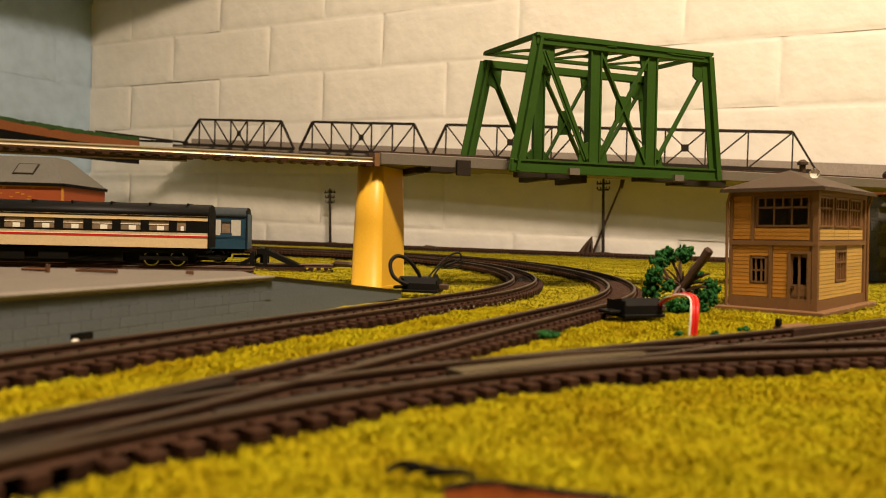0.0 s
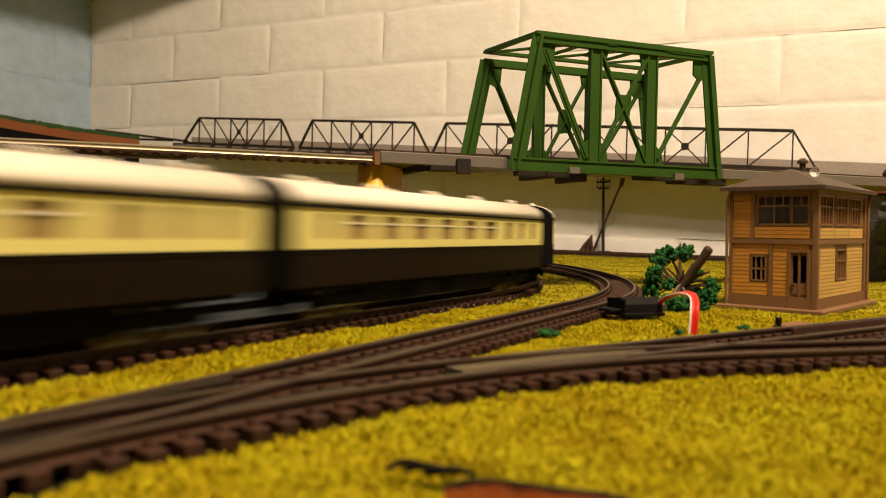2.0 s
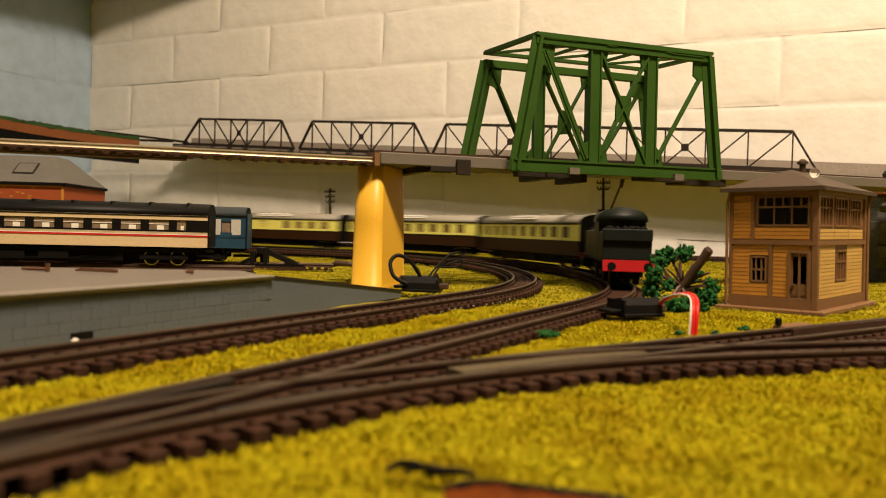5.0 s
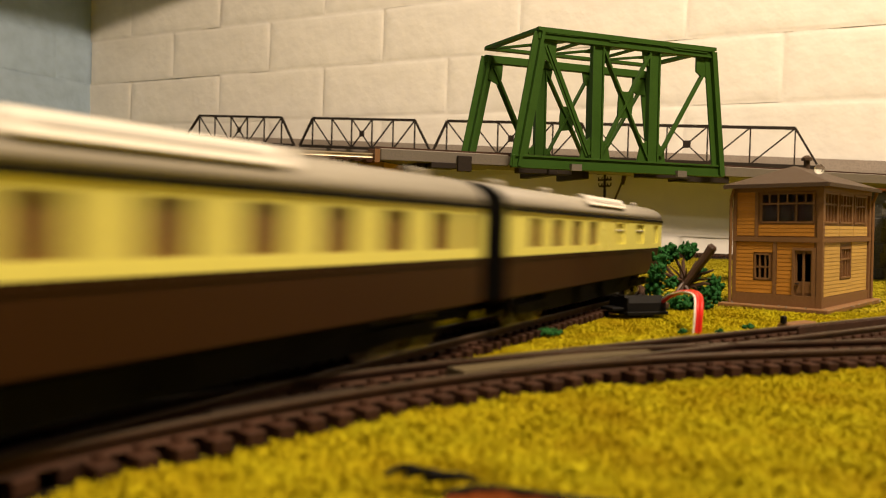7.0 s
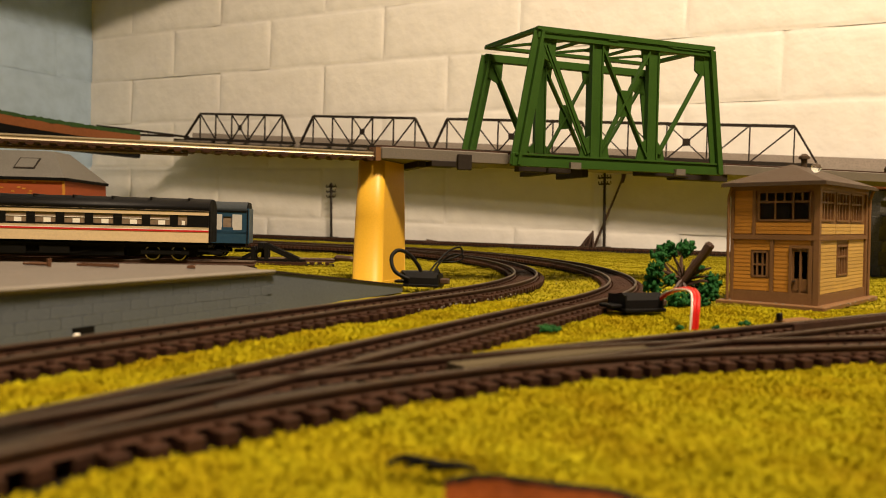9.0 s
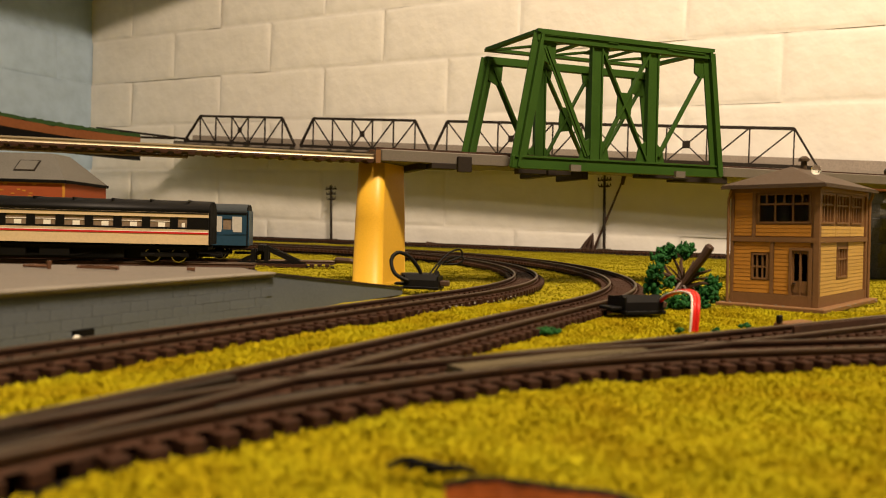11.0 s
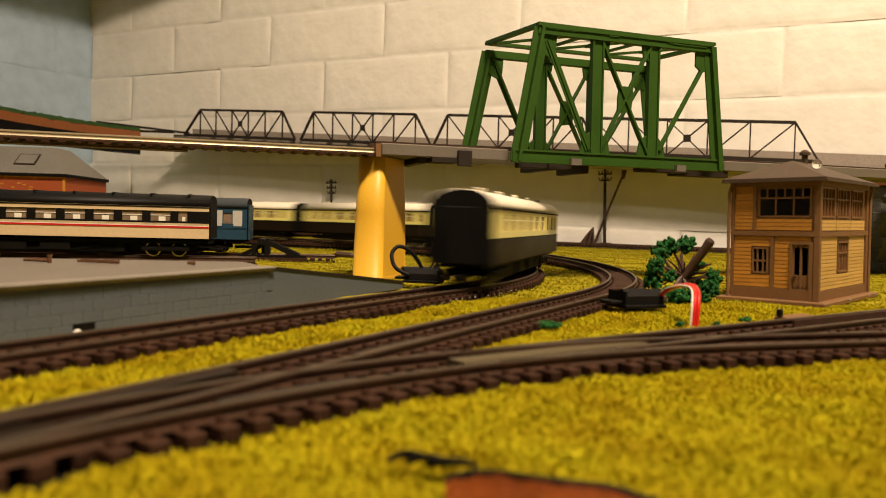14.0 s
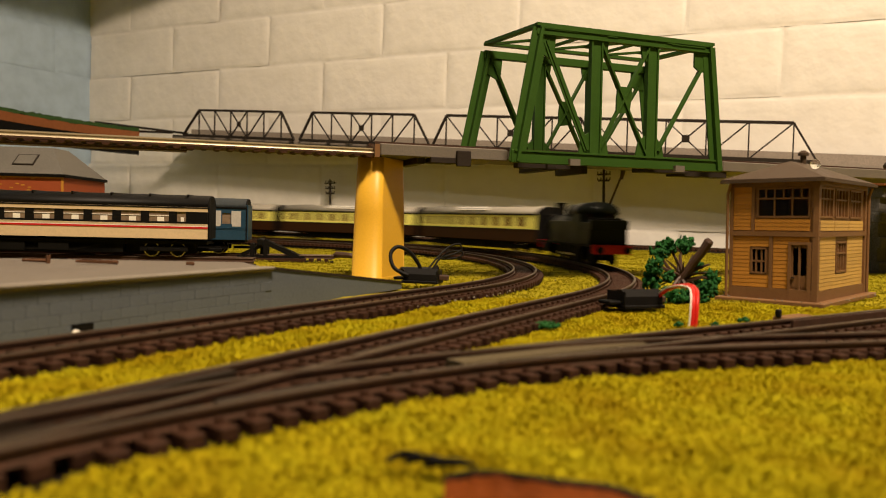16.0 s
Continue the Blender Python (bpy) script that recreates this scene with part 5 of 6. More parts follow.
def diesel():
    t = empty("diesel_locomotive")
    tagged(t, "dark green diesel locomotive with grey roof and orange ends", "locomotive")
    L, W, z0, zg, zt = 0.192, 0.0168, 0.0185, 0.0425, 0.0512
    h = L / 2
    c = h - 0.008
    part("body_side", boxes((-c, c, -W, W, z0, zg), bevel=0.0006), M_LOCO, t)
    smooth(part("roof", prism(bmesh.new(), roof_profile(W, zg, zt, 12) + [(0, zg - 0.0002)], -c - 0.002, c + 0.002), M_LROOF, t, "dusty grey roof"))
    for x in (-0.030, 0.040):
        part("roof_hatch", boxes((x - 0.018, x + 0.018, -0.006, 0.006, zt - 0.001, zt + 0.0010), bevel=0.0004), M_LROOF, t)
    for s in (-1, 1):
        m = Matrix.Diagonal((s, 1, 1, 1))
        bm = bmesh.new()
        prof = [(0, z0), (0.0074, z0), (0.0080, 0.0318), (0.0050, 0.0415), (0.001, 0.0480), (0, 0.0490)]
        ra = [bm.verts.new((s * (c + x), -W + 0.0005, z)) for x, z in prof]
        rb = [bm.verts.new((s * (c + x), W - 0.0005, z)) for x, z in prof]
        for k in range(len(prof)):
            j = (k + 1) % len(prof)
            bm.faces.new((ra[k], ra[j], rb[j], rb[k]))
        bm.faces.new(ra)
        bm.faces.new(rb)
        bmesh.ops.recalc_face_normals(bm, faces=bm.faces)
        cab = part("cab_end", bm, M_LOCO, t)
        part("warning_panel", boxes((s * (c + 0.0079), s * (c + 0.0088), -0.0162, 0.0162, 0.0190, 0.0315)), M_ORANGE, cab, "orange-yellow warning panel")
        for y in (-0.0105, 0.0, 0.0105):
            w = part("windscreen", boxes((-0.0003, 0.0003, y - 0.0045, y + 0.0045, -0.0046, 0.0046)), M_PANE, cab)
            w.matrix_basis = pose(s * (c + 0.0068), 0, 0.0368) @ Matrix.Rotation(-s * radians(19), 4, "Y")
        part("buffer_beam", boxes((s * (c + 0.0075), s * (c + 0.0095), -0.0150, 0.0150, 0.0100, 0.0184)), M_SOOT, t)
        for y in (-0.0115, 0.0115):
            part("buffer", tube(bmesh.new(), [(s * (c + 0.0095), y, 0.0108), (s * (c + 0.0140), y, 0.0108), (s * (c + 0.0141), y, 0.0108), (s * (c + 0.0150), y, 0.0108)], [0.0013, 0.0013, 0.0028, 0.0028], 10), M_SOOT, t)
    for s in (-1, 1):
        y = s * (W + 0.0002)
        part("body_stripe", boxes((-c, c, y - 0.0003, y + 0.0003, 0.0192, 0.0210)), M_BRGREY, t, "pale grey-white stripe")
        part("gutter_line", boxes((-c, c, y - 0.0005, y + 0.0005, zg - 0.0004, zg + 0.0003)), M_BRGREY, t)
        for x in (-0.079, 0.079):
            part("cab_window", boxes((x - 0.005, x + 0.005, y - 0.0003, y + 0.0003, 0.0335, 0.0405)), M_PANE, t)
        for x in (-0.064, 0.064):
            part("cab_door", boxes((x - 0.0045, x + 0.0045, y - 0.0002, y + 0.0002, 0.0220, 0.0405)), M_TANK, t)
            part("handrail", boxes((x * 1.28 - 0.0045, x * 1.28 + 0.0045, y - 0.0003, y + 0.0004, 0.0282, 0.0294)), M_WHITE, t)
        part("number_bar", boxes((-0.050, -0.036, y - 0.0002, y + 0.0003, 0.0270, 0.0292)), M_GOLD, t, "gold number bars")
        part("body_seam", boxes((-0.055, 0.055, y - 0.0002, y + 0.0001, 0.0385, 0.0388)), M_TANK, t)
    part("fuel_tank", boxes((-0.033, 0.033, -0.0145, 0.0145, 0.0042, 0.0186), (-0.080, 0.080, -0.0115, 0.0115, 0.0090, 0.0186), bevel=0.001), M_SOOT, t)
    part("battery_box", boxes((-0.018, 0.006, -0.0155, -0.0145, 0.0055, 0.0105), (-0.006, 0.018, 0.0145, 0.0155, 0.0055, 0.0105)), M_RUST, t)
    for x in (-0.058, 0.058):
        b = bogie(t, x)
        part("axlebox", boxes((x - 0.0130, x - 0.0070, -0.0150, 0.0150, 0.0058, 0.0086), (x + 0.0070, x + 0.0130, -0.0150, 0.0150, 0.0058, 0.0086)), M_RUST, b)
    return t


def tank_engine():
    """Runs bunker first: its chimney is at +x, its bunker and red beam at -x."""
    t = empty("tank_locomotive")
    tagged(t, "dull dark green tank engine running bunker first, red beam", "locomotive")
    part("footplate", boxes((-0.076, 0.076, -0.0165, 0.0165, 0.0130, 0.0145)), M_SOOT, t)
    smooth(part("boiler", tube(bmesh.new(), [(-0.02, 0, 0.0290), (0.066, 0, 0.0290)], 0.0107, 20), M_TANK, t))
    part("smokebox", tube(bmesh.new(), [(0.056, 0, 0.0290), (0.0715, 0, 0.0290), (0.0720, 0, 0.0290), (0.0735, 0, 0.0290)], [0.0114, 0.0114, 0.0085, 0.0075], 20), M_SOOT, t)
    part("saddle", boxes((0.055, 0.070, -0.009, 0.009, 0.0140, 0.0230)), M_SOOT, t)
    part("chimney", tube(bmesh.new(), [(0.062, 0, 0.038), (0.062, 0, 0.0405), (0.062, 0, 0.0500), (0.062, 0, 0.0515)], [0.0058, 0.0042, 0.0046, 0.0056], 14), M_SOOT, t)
    smooth(part("dome", tube(bmesh.new(), [(0.022, 0, 0.037), (0.022, 0, 0.0440), (0.022, 0, 0.0478), (0.022, 0, 0.0492)], [0.0066, 0.0060, 0.0042, 0.0012], 14), M_TANK, t))
    for s in (-1, 1):
        part("side_tank", boxes((-0.020, 0.042, s * 0.0100, s * 0.0160, 0.0145, 0.0340), bevel=0.0005), M_TANK, t)
    part("cab", boxes((-0.046, -0.020, -0.0160, -0.0148, 0.0145, 0.0400), (-0.046, -0.020, 0.0148, 0.0160, 0.0145, 0.0400), (-0.0215, -0.020, -0.0160, 0.0160, 0.0145, 0.0430), (-0.046, -0.0445, -0.0160, 0.0160, 0.0145, 0.0430)), M_TANK, t)
    smooth(part("cab_roof", prism(bmesh.new(), roof_profile(0.0168, 0.0400, 0.0500, 12) + [(0, 0.0398)], -0.049, -0.017), M_TANK, t))
    for y in (-0.008, 0.008):
        part("spectacle", tube(bmesh.new(), [(-0.0464, y, 0.0385), (-0.0458, y, 0.0385)], 0.0032, 14), M_PANE, t)
    part("bunker", boxes((-0.070, -0.046, -0.0160, 0.0160, 0.0145, 0.0330), (-0.0725, -0.066, -0.0160, 0.0160, 0.0270, 0.0350), bevel=0.0006), M_TANK, t)
    bm = bmesh.new()
    for k in range(26):
        bmesh.ops.create_icosphere(bm, subdivisions=1, radius=rng.uniform(0.0018, 0.0032), matrix=Matrix.Translation((rng.uniform(-0.066, -0.049), rng.uniform(-0.012, 0.012), 0.0338 + rng.uniform(0, 0.001))))
    part("coal", bm, M_SOOT, t)
    for s in (-1, 1):
        b = part("buffer_beam", boxes((s * 0.076, s * 0.0785, -0.0165, 0.0165, 0.0075, 0.0148)), M_RED, t, "bright red buffer beam")
        for y in (-0.0115, 0.0115):
            part("buffer", tube(bmesh.new(), [(s * 0.0785, y, 0.0108), (s * 0.0830, y, 0.0108), (s * 0.0831, y, 0.0108), (s * 0.0840, y, 0.0108)], [0.0014, 0.0014, 0.0028, 0.0028], 10), M_SOOT, b)
    part("frames", boxes((-0.072, 0.072, -0.0060, 0.0060, 0.0045, 0.0130)), M_SOOT, t)
    for x, r in ((-0.058, 0.0062), (-0.022, 0.0098), (0.004, 0.0098), (0.030, 0.0098), (0.060, 0.0062)):
        bm = bmesh.new()
        for s in (-1, 1):
            tube(bm, [(x, s * 0.0066, r), (x, s * 0.0096, r)], r, 18)
        part("wheelset", bm, M_SOOT, t)
    for s in (-1, 1):
        part("coupling_rod", boxes((-0.022, 0.030, s * 0.0105, s * 0.0117, 0.0060, 0.0078)), M_STEEL, t)
        part("cylinder", tube(bmesh.new(), [(0.048, s * 0.0130, 0.0110), (0.066, s * 0.0130, 0.0110)], 0.0046, 14), M_SOOT, t)
        part("step", boxes((-0.040, -0.030, s * 0.0140, s * 0.0160, 0.0040, 0.0132)), M_SOOT, t)
    running_gear = ("wheelset", "coupling_rod", "cylinder", "frames", "step")
    for ob in t.children:                      # the body rides high over its wheels
        if ob.name.split(".")[0] not in running_gear:
            ob.matrix_basis = pose(0, 0, 0.0024)
    return t


LOCO_A, LOCO_B = diesel(), tank_engine()

# parked coaches on the sidings
u1 = Vector((math.cos(PK1D), math.sin(PK1D)))
n1 = Vector((-u1.y, u1.x))
pk = coach("parked_coach", "parked beige and dark coach with a red stripe", 0.262, M_ICREAM, M_BLACK, M_BLACK, WIN_P, "", vents=False, pane=M_PANEW, waist=0.0268, zs=(0.0150, 0.0400, 0.0500), seats=M_WHITE, gangways=False)
for s in (-1, 1):
    part("red_stripe", boxes((-0.131, 0.131, s * 0.0172 - 0.0010, s * 0.0172 + 0.0010, 0.0233, 0.0247)), M_RED, pk)
    part("white_stripe", boxes((-0.131, 0.131, s * 0.0172 - 0.0008, s * 0.0172 + 0.0008, 0.0246, 0.0262)), M_WHITE, pk)
    part("beige_band", boxes((-0.131, 0.131, s * 0.0172 - 0.0009, s * 0.0172 + 0.0009, 0.0365, 0.0402)), M_ICREAM, pk)
part("equipment_box", boxes((-0.092, 0.060, -0.0125, 0.0125, 0.0028, 0.0128), (0.066, 0.120, -0.006, 0.006, 0.0030, 0.0128), bevel=0.0006), M_SOOT, pk)
for k in range(9):
    part("roof_rib", boxes((-0.118 + 0.029 * k, -0.1165 + 0.029 * k, -0.0125, 0.0125, 0.0482, 0.0504), bevel=0.0003), M_BLACK, pk)
c1 = PK1A + n1 * 0.017 - u1 * 0.131
pk.matrix_basis = pose(c1.x, c1.y, RAIL, 0, 0, 8.5)
WIN_Q = [(-0.1 + 0.026 * k, 0.0135, .0270, .0365) for k in range(8)] + [(0.1035, 0.0075, .0270, .0365)]
pk2 = coach("parked_coach", "parked blue and grey coach beside a buffer stop", 0.240, M_BRBLUE, M_BRBLUE, M_BRSLATE, WIN_Q, "", vents=False, pane=M_PANEW, waist=0.0235, zs=(0.0130, 0.0415, 0.0500), gangways=False)
for s in (-1, 1):
    for a, b in ((-0.116, 0.0985), (0.1085, 0.116)):
        part("grey_panel", boxes((a, b, s * 0.0172 - 0.0008, s * 0.0172 + 0.0008, 0.0248, 0.0268)), M_BRGREY, pk2)
    part("grey_panel", boxes((0.0835, 0.0990, s * 0.0172 - 0.0008, s * 0.0172 + 0.0008, 0.0268, 0.0385), (0.1078, 0.116, s * 0.0172 - 0.0008, s * 0.0172 + 0.0008, 0.0268, 0.0385)), M_BRGREY, pk2)
    part("blue_end", boxes((s * 0.120, s * 0.1222, -0.0168, 0.0168, 0.013, 0.044)), M_BRBLUE, pk2)
c2 = PK1A + n1 * 0.084 + u1 * (0.022 - 0.120)
pk2.matrix_basis = pose(c2.x, c2.y, RAIL, 0, 0, 8.5)


def buffer_stop():
    b = PK1A + n1 * 0.084 + u1 * 0.034
    t = empty("buffer_stop", pose(b.x, b.y, 0, 0, 0, 8.5))
    tagged(t, "black plastic buffer stop at the siding's end", "buffer stop")
    part("beam", boxes((-0.002, 0.003, -0.016, 0.016, 0.0150, 0.0205), bevel=0.0005), M_BLACK, t)
    for y in (-0.00825, 0.00825):
        part("upright", boxes((0.003, 0.0070, y - 0.0016, y + 0.0016, 0.004, 0.0200)), M_BLACK, t)
        part("upright", boxes((-0.0085, -0.0045, y - 0.0016, y + 0.0016, 0.004, 0.0165)), M_BLACK, t)
        part("stay", bar(bmesh.new(), (0.004, y, 0.0180), (0.034, y, 0.0045), 0.0030, 0.0044), M_BLACK, t)
        part("stay", bar(bmesh.new(), (0.002, y, 0.0150), (-0.016, y, 0.0060), 0.0026, 0.0034), M_BLACK, t)
        part("rail_stub", boxes((-0.02, 0.040, y - 0.0014, y + 0.0014, 0.0030, 0.0056)), M_BLACK, t)
    for y in (-0.004, 0.0, 0.004):
        part("slat", boxes((0.0, 0.003, y - 0.0011, y + 0.0011, 0.004, 0.0150)), M_BLACK, t)
    part("foot", boxes((-0.024, 0.040, -0.0135, 0.0135, 0.0006, 0.0034)), M_SLEEPER, t)


buffer_stop()

# ---- brick shed behind the parked coaches ----


def shed():
    t = empty("brick_shed", pose(-0.505, 1.0, 0, 0, 0, 3))
    tagged(t, "printed red brick shed with a grey card roof", "shed")
    X0, X1, Y1, zw = -0.34, 0.0, 0.14, 0.0885
    part("wall", boxes((X0, X1, 0.0, 0.002, 0, zw), (X0, X1, Y1 - 0.002, Y1, 0, zw), (X1 - 0.002, X1, 0.002, Y1 - 0.002, 0, zw), (X0, X0 + 0.002, 0.002, Y1 - 0.002, 0, zw)), M_BRICK, t)
    bm = bmesh.new()
    o = 0.003
    lo = [bm.verts.new(p) for p in ((X0 - o, -o, zw), (X1 + o, -o, zw), (X1 + o, Y1 + o, zw), (X0 - o, Y1 + o, zw))]
    hi = [bm.verts.new(p) for p in ((X0 + .04, 0.045, 0.128), (X1 - 0.034, 0.045, 0.128), (X1 - 0.034, Y1 - .045, 0.128), (X0 + .04, Y1 - .045, 0.128))]
    for k in range(4):
        bm.faces.new((lo[k], lo[(k + 1) % 4], hi[(k + 1) % 4], hi[k]))
    bm.faces.new(hi)
    bm.faces.new(list(reversed(lo)))
    roof = part("roof", bm, M_CARD, t)
    part("eaves_board", boxes((X0 - .004, X1 + .004, -0.0045, -0.002, zw - 0.003, zw + 0.0012), (X1 + .002, X1 + .004, -0.0045, Y1, zw - 0.003, zw + 0.0012)), M_SOOT, t)
    part("cornice", boxes((X0, X1 + .001, -0.0012, 0.0, zw - 0.0045, zw - 0.003), (X1 - .002, X1 + .001, -0.001, 0.001, 0.05, zw - .003)), M_OCHRE, t)
    k = part("skylight", boxes((-0.014, 0.014, -0.012, 0.012, 0, 0.0012), bevel=0.0002), M_DARK, roof)
    k.matrix_basis = pose(-0.058, 0.0215, 0.1088) @ Matrix.Rotation(math.atan2(0.0395, 0.048), 4, "X")
    g = part("glass", boxes((-0.012, 0.012, -0.010, 0.010, 0.0012, 0.0016)), M_CARD, k)
    for i in range(34):
        x, z = rng.uniform(X0, X1 - .004), zw - rng.uniform(0.005, 0.03)
        part("pale_brick", boxes((x - 0.0022, x + 0.0022, -0.0005, 0.0002, z - 0.0009, z + 0.0009)), M_OCHRE, t)


shed()

# ---- stone wall and orange girder beyond the signal box ----


def stone_corner():
    t = empty("stone_abutment", pose(0.425, 0.735, 0, 0, 0, 20.5))
    tagged(t, "dark grey stone-faced abutment under an orange beam", "abutment")
    for r in range(7):
        for k in range(9):
            w, h = 0.026, 0.0122
            x = k * w + (w / 2 if r % 2 else 0)
            part("stone", boxes((x + .0005, x + w - .0005, rng.uniform(-0.0012, 0), 0.012, r * h + .0005, (r + 1) * h - .0005), bevel=0.0012), M_STONE, t)
    part("core", boxes((0.001, 0.24, 0.003, 0.10, 0, 0.0855)), M_STONE, t)
    part("beam", boxes((-0.004, 0.25, -0.006, 0.10, 0.0858, 0.0935), bevel=0.0006), M_HILL, t, "orange-brown beam")
    part("capping", boxes((-0.002, 0.25, -0.004, 0.10, 0.0937, 0.1000), bevel=0.0006), M_YELLOW, t, "yellow capping strip")
    part("post", tube(bmesh.new(), [(0.006, 0.0, 0.1), (0.006, 0.0, 0.106), (0.006, 0.0, 0.109)], [0.003, 0.004, 0.002], 8), M_DARK, t)


stone_corner()

# ---- fallen tree, wires, connectors ----


def clump(bm, c, r, n):
    for _ in range(n):
        d = Vector((rng.gauss(0, 1), rng.gauss(0, 1), rng.gauss(0, 1))).normalized() * r * rng.uniform(0.25, 1.0)
        p = Vector(c) + d
        if p.z < 0.0025:
            p.z = 0.0025 + rng.uniform(0, .001)
        s = rng.uniform(0.0009, 0.0021)
        m = Matrix.Translation(p) @ Euler((rng.uniform(0, 6), rng.uniform(0, 6), rng.uniform(0, 6))).to_matrix().to_4x4() @ Matrix.Diagonal((s, s * rng.uniform(.5, .9), s * rng.uniform(0.3, .7), 1))
        bmesh.ops.create_icosphere(bm, subdivisions=1, radius=1.0, matrix=m)


def fallen_tree():
    """Lies on its crown, the sawn foot of the trunk in the air."""
    t = empty("fallen_tree", pose(0.1262, 0.395, 0.0))
    tagged(t, "overturned plastic model tree with green foam foliage", "tree")
    part("trunk", tube(bmesh.new(), [(-0.001, 0.0, 0.0135), (0.0035, -0.002, 0.021), (0.0080, -0.005, 0.0285), (0.0105, -0.0065, 0.0335), (0.0112, -0.007, 0.0345)], [0.0020, 0.0022, 0.0022, 0.0025, 0.0018], 10), M_BARK, t)
    tips = [(-0.021, -0.002, 0.021), (-0.016, 0.004, 0.029), (-0.008, 0.006, 0.033), (0.004, 0.008, 0.034), (-0.022, 0.0, 0.013), (-0.017, -0.006, 0.006), (-0.007, -0.008, 0.0045), (0.004, -0.006, 0.007), (0.010, -0.004, 0.004),
            (0.0175, 0.0, 0.010), (0.020, 0.002, 0.015), (0.012, 0.008, 0.022), (0.0175, -0.002, 0.0235), (-0.012, -0.004, 0.016), (0.013, 0.006, 0.011)]
    for k in range(16):
        a = 2 * PI * k / 16 + rng.uniform(-.2, .2)
        r = rng.uniform(0.008, 0.014)
        end = Vector((r * math.cos(a), rng.uniform(-.005, .004), max(0.004, 0.0150 + r * 0.9 * math.sin(a))))
        part("twig", tube(bmesh.new(), [Vector((0, 0, 0.014)), Vector((0, 0, 0.014)).lerp(end, 0.5) + Vector((0, 0, 0.001)), end], [0.0008, 0.0006, 0.0003], 5), M_BARK, t)
    for i, p in enumerate(tips):
        p = Vector((p[0] * 0.76, p[1], p[2] * 0.93))
        root = Vector((-0.001, 0, 0.0135)) + Vector((0, 0, rng.uniform(-.002, .003)))
        mid = root.lerp(p, 0.55) + Vector((rng.uniform(-.002, .002), rng.uniform(-.002, .002), rng.uniform(-.001, .002)))
        part("branch", tube(bmesh.new(), [root, mid, p], [0.0012, 0.0009, 0.0005], 6), M_BARK, t)
        if i not in (12,):
            bm = bmesh.new()
            clump(bm, p, 0.0050 if i < 11 else 0.0034, 80 if i < 11 else 36)
            part("foliage", bm, M_LEAF, t)


fallen_tree()


def cable(name, label, pts, r, material, group=""):
    """A smooth cable through pts."""
    P = [Vector(p) for p in pts]
    out = []
    for i in range(len(P) - 1):
        a, b, c, d = P[max(0, i - 1)], P[i], P[i + 1], P[min(len(P) - 1, i + 2)]
        for k in range(8):
            x = k / 8
            out.append(0.5 * ((2 * b) + (c - a) * x + (2 * a - 5 * b + 4 * c - d) * x * x + (3 * b - a - 3 * c + d) * x ** 3))
    out.append(P[-1])
    return tagged(smooth(part(name, tube(bmesh.new(), out, r, 10), material)), label, "cable", group=group)


def power_clip(m, label):
    t = empty("power_clip", m)
    tagged(t, label, "track connector", group="power connectors beside the track")
    bm = bmesh.new()
    prism(bm, [(-0.0075, 0.0), (0.0075, 0.0), (0.0070, 0.0070), (-0.0040, 0.0088), (-0.0068, 0.0055)], -0.0105, 0.0105)
    part("housing", bm, M_BLACK, t)
    part("rim", boxes((-0.0112, 0.0112, -0.0085, 0.0082, 0.0, 0.0016), bevel=0.0003), M_BLACK, t)
    part("ridge", boxes((-0.0107, -0.0098, -0.0068, 0.0068, 0.0016, 0.0078), (0.0098, 0.0107, -0.0068, 0.0068, 0.0016, 0.0078)), M_BLACK, t)
    part("nozzle", boxes((0.0105, 0.0160, -0.0030, 0.0030, 0.0020, 0.0052), bevel=0.0006), M_BARK, t)
    part("tongue", boxes((-0.0170, -0.0105, -0.0050, 0.0050, 0.0018, 0.0034), bevel=0.0004), M_BLACK, t)


power_clip(pose(0.0905, 0.353, 0.0028, 0, 0, 22), "black plastic power clip with red wires beside the track")
power_clip(pose(-0.012, 0.458, 0.0030, 0, 0, -12), "black plastic power clip with looped cables by the pier")
for k, (dx, mt, lb) in enumerate(((0.0, M_WIRE_R, "red"), (0.0015, M_WIRE_R, "red"), (-0.0010, M_WHITE, "white"))):
    cable("feed_wire", "%s sleeved feed wire bending into the grass" % lb,
          [(0.1010, 0.3565, 0.0060), (0.1018 + dx * .4, 0.348, 0.0098 + 0.0006 * k), (0.1025 + dx * .7, 0.335, 0.0140), (0.1022 + dx, 0.318, 0.0160 + (0.0004 if k == 1 else 0)), (0.1012 + dx, 0.304, 0.0156), (0.0995 + dx, 0.2972, 0.0105), (0.0985 + dx, 0.2955, 0.0005)], 0.0008 if k < 2 else 0.0004, mt, "feed wires by the point")
cable("black_cable", "thick black cable looping up beside the yellow pier", [(-0.0205, 0.452, 0.0075), (-0.029, 0.452, 0.012), (-0.0315, 0.455, 0.020), (-0.0275, 0.458, 0.0245), (-0.0205, 0.46, 0.0215), (-0.0145, 0.462, 0.0135), (-0.0135, 0.462, 0.0085)], 0.0012, M_BLACK, "cables of the connector")
cable("black_cable", "thin black lead curling out of the connector", [(-0.010, 0.462, 0.009), (-0.005, 0.47, 0.016), (0.003, 0.478, 0.024), (0.010, 0.482, 0.0265), (0.0115, 0.482, 0.0225), (0.004, 0.48, 0.0190), (-0.005, 0.478, 0.0165)], 0.0006, M_BLACK, "cables of the connector")
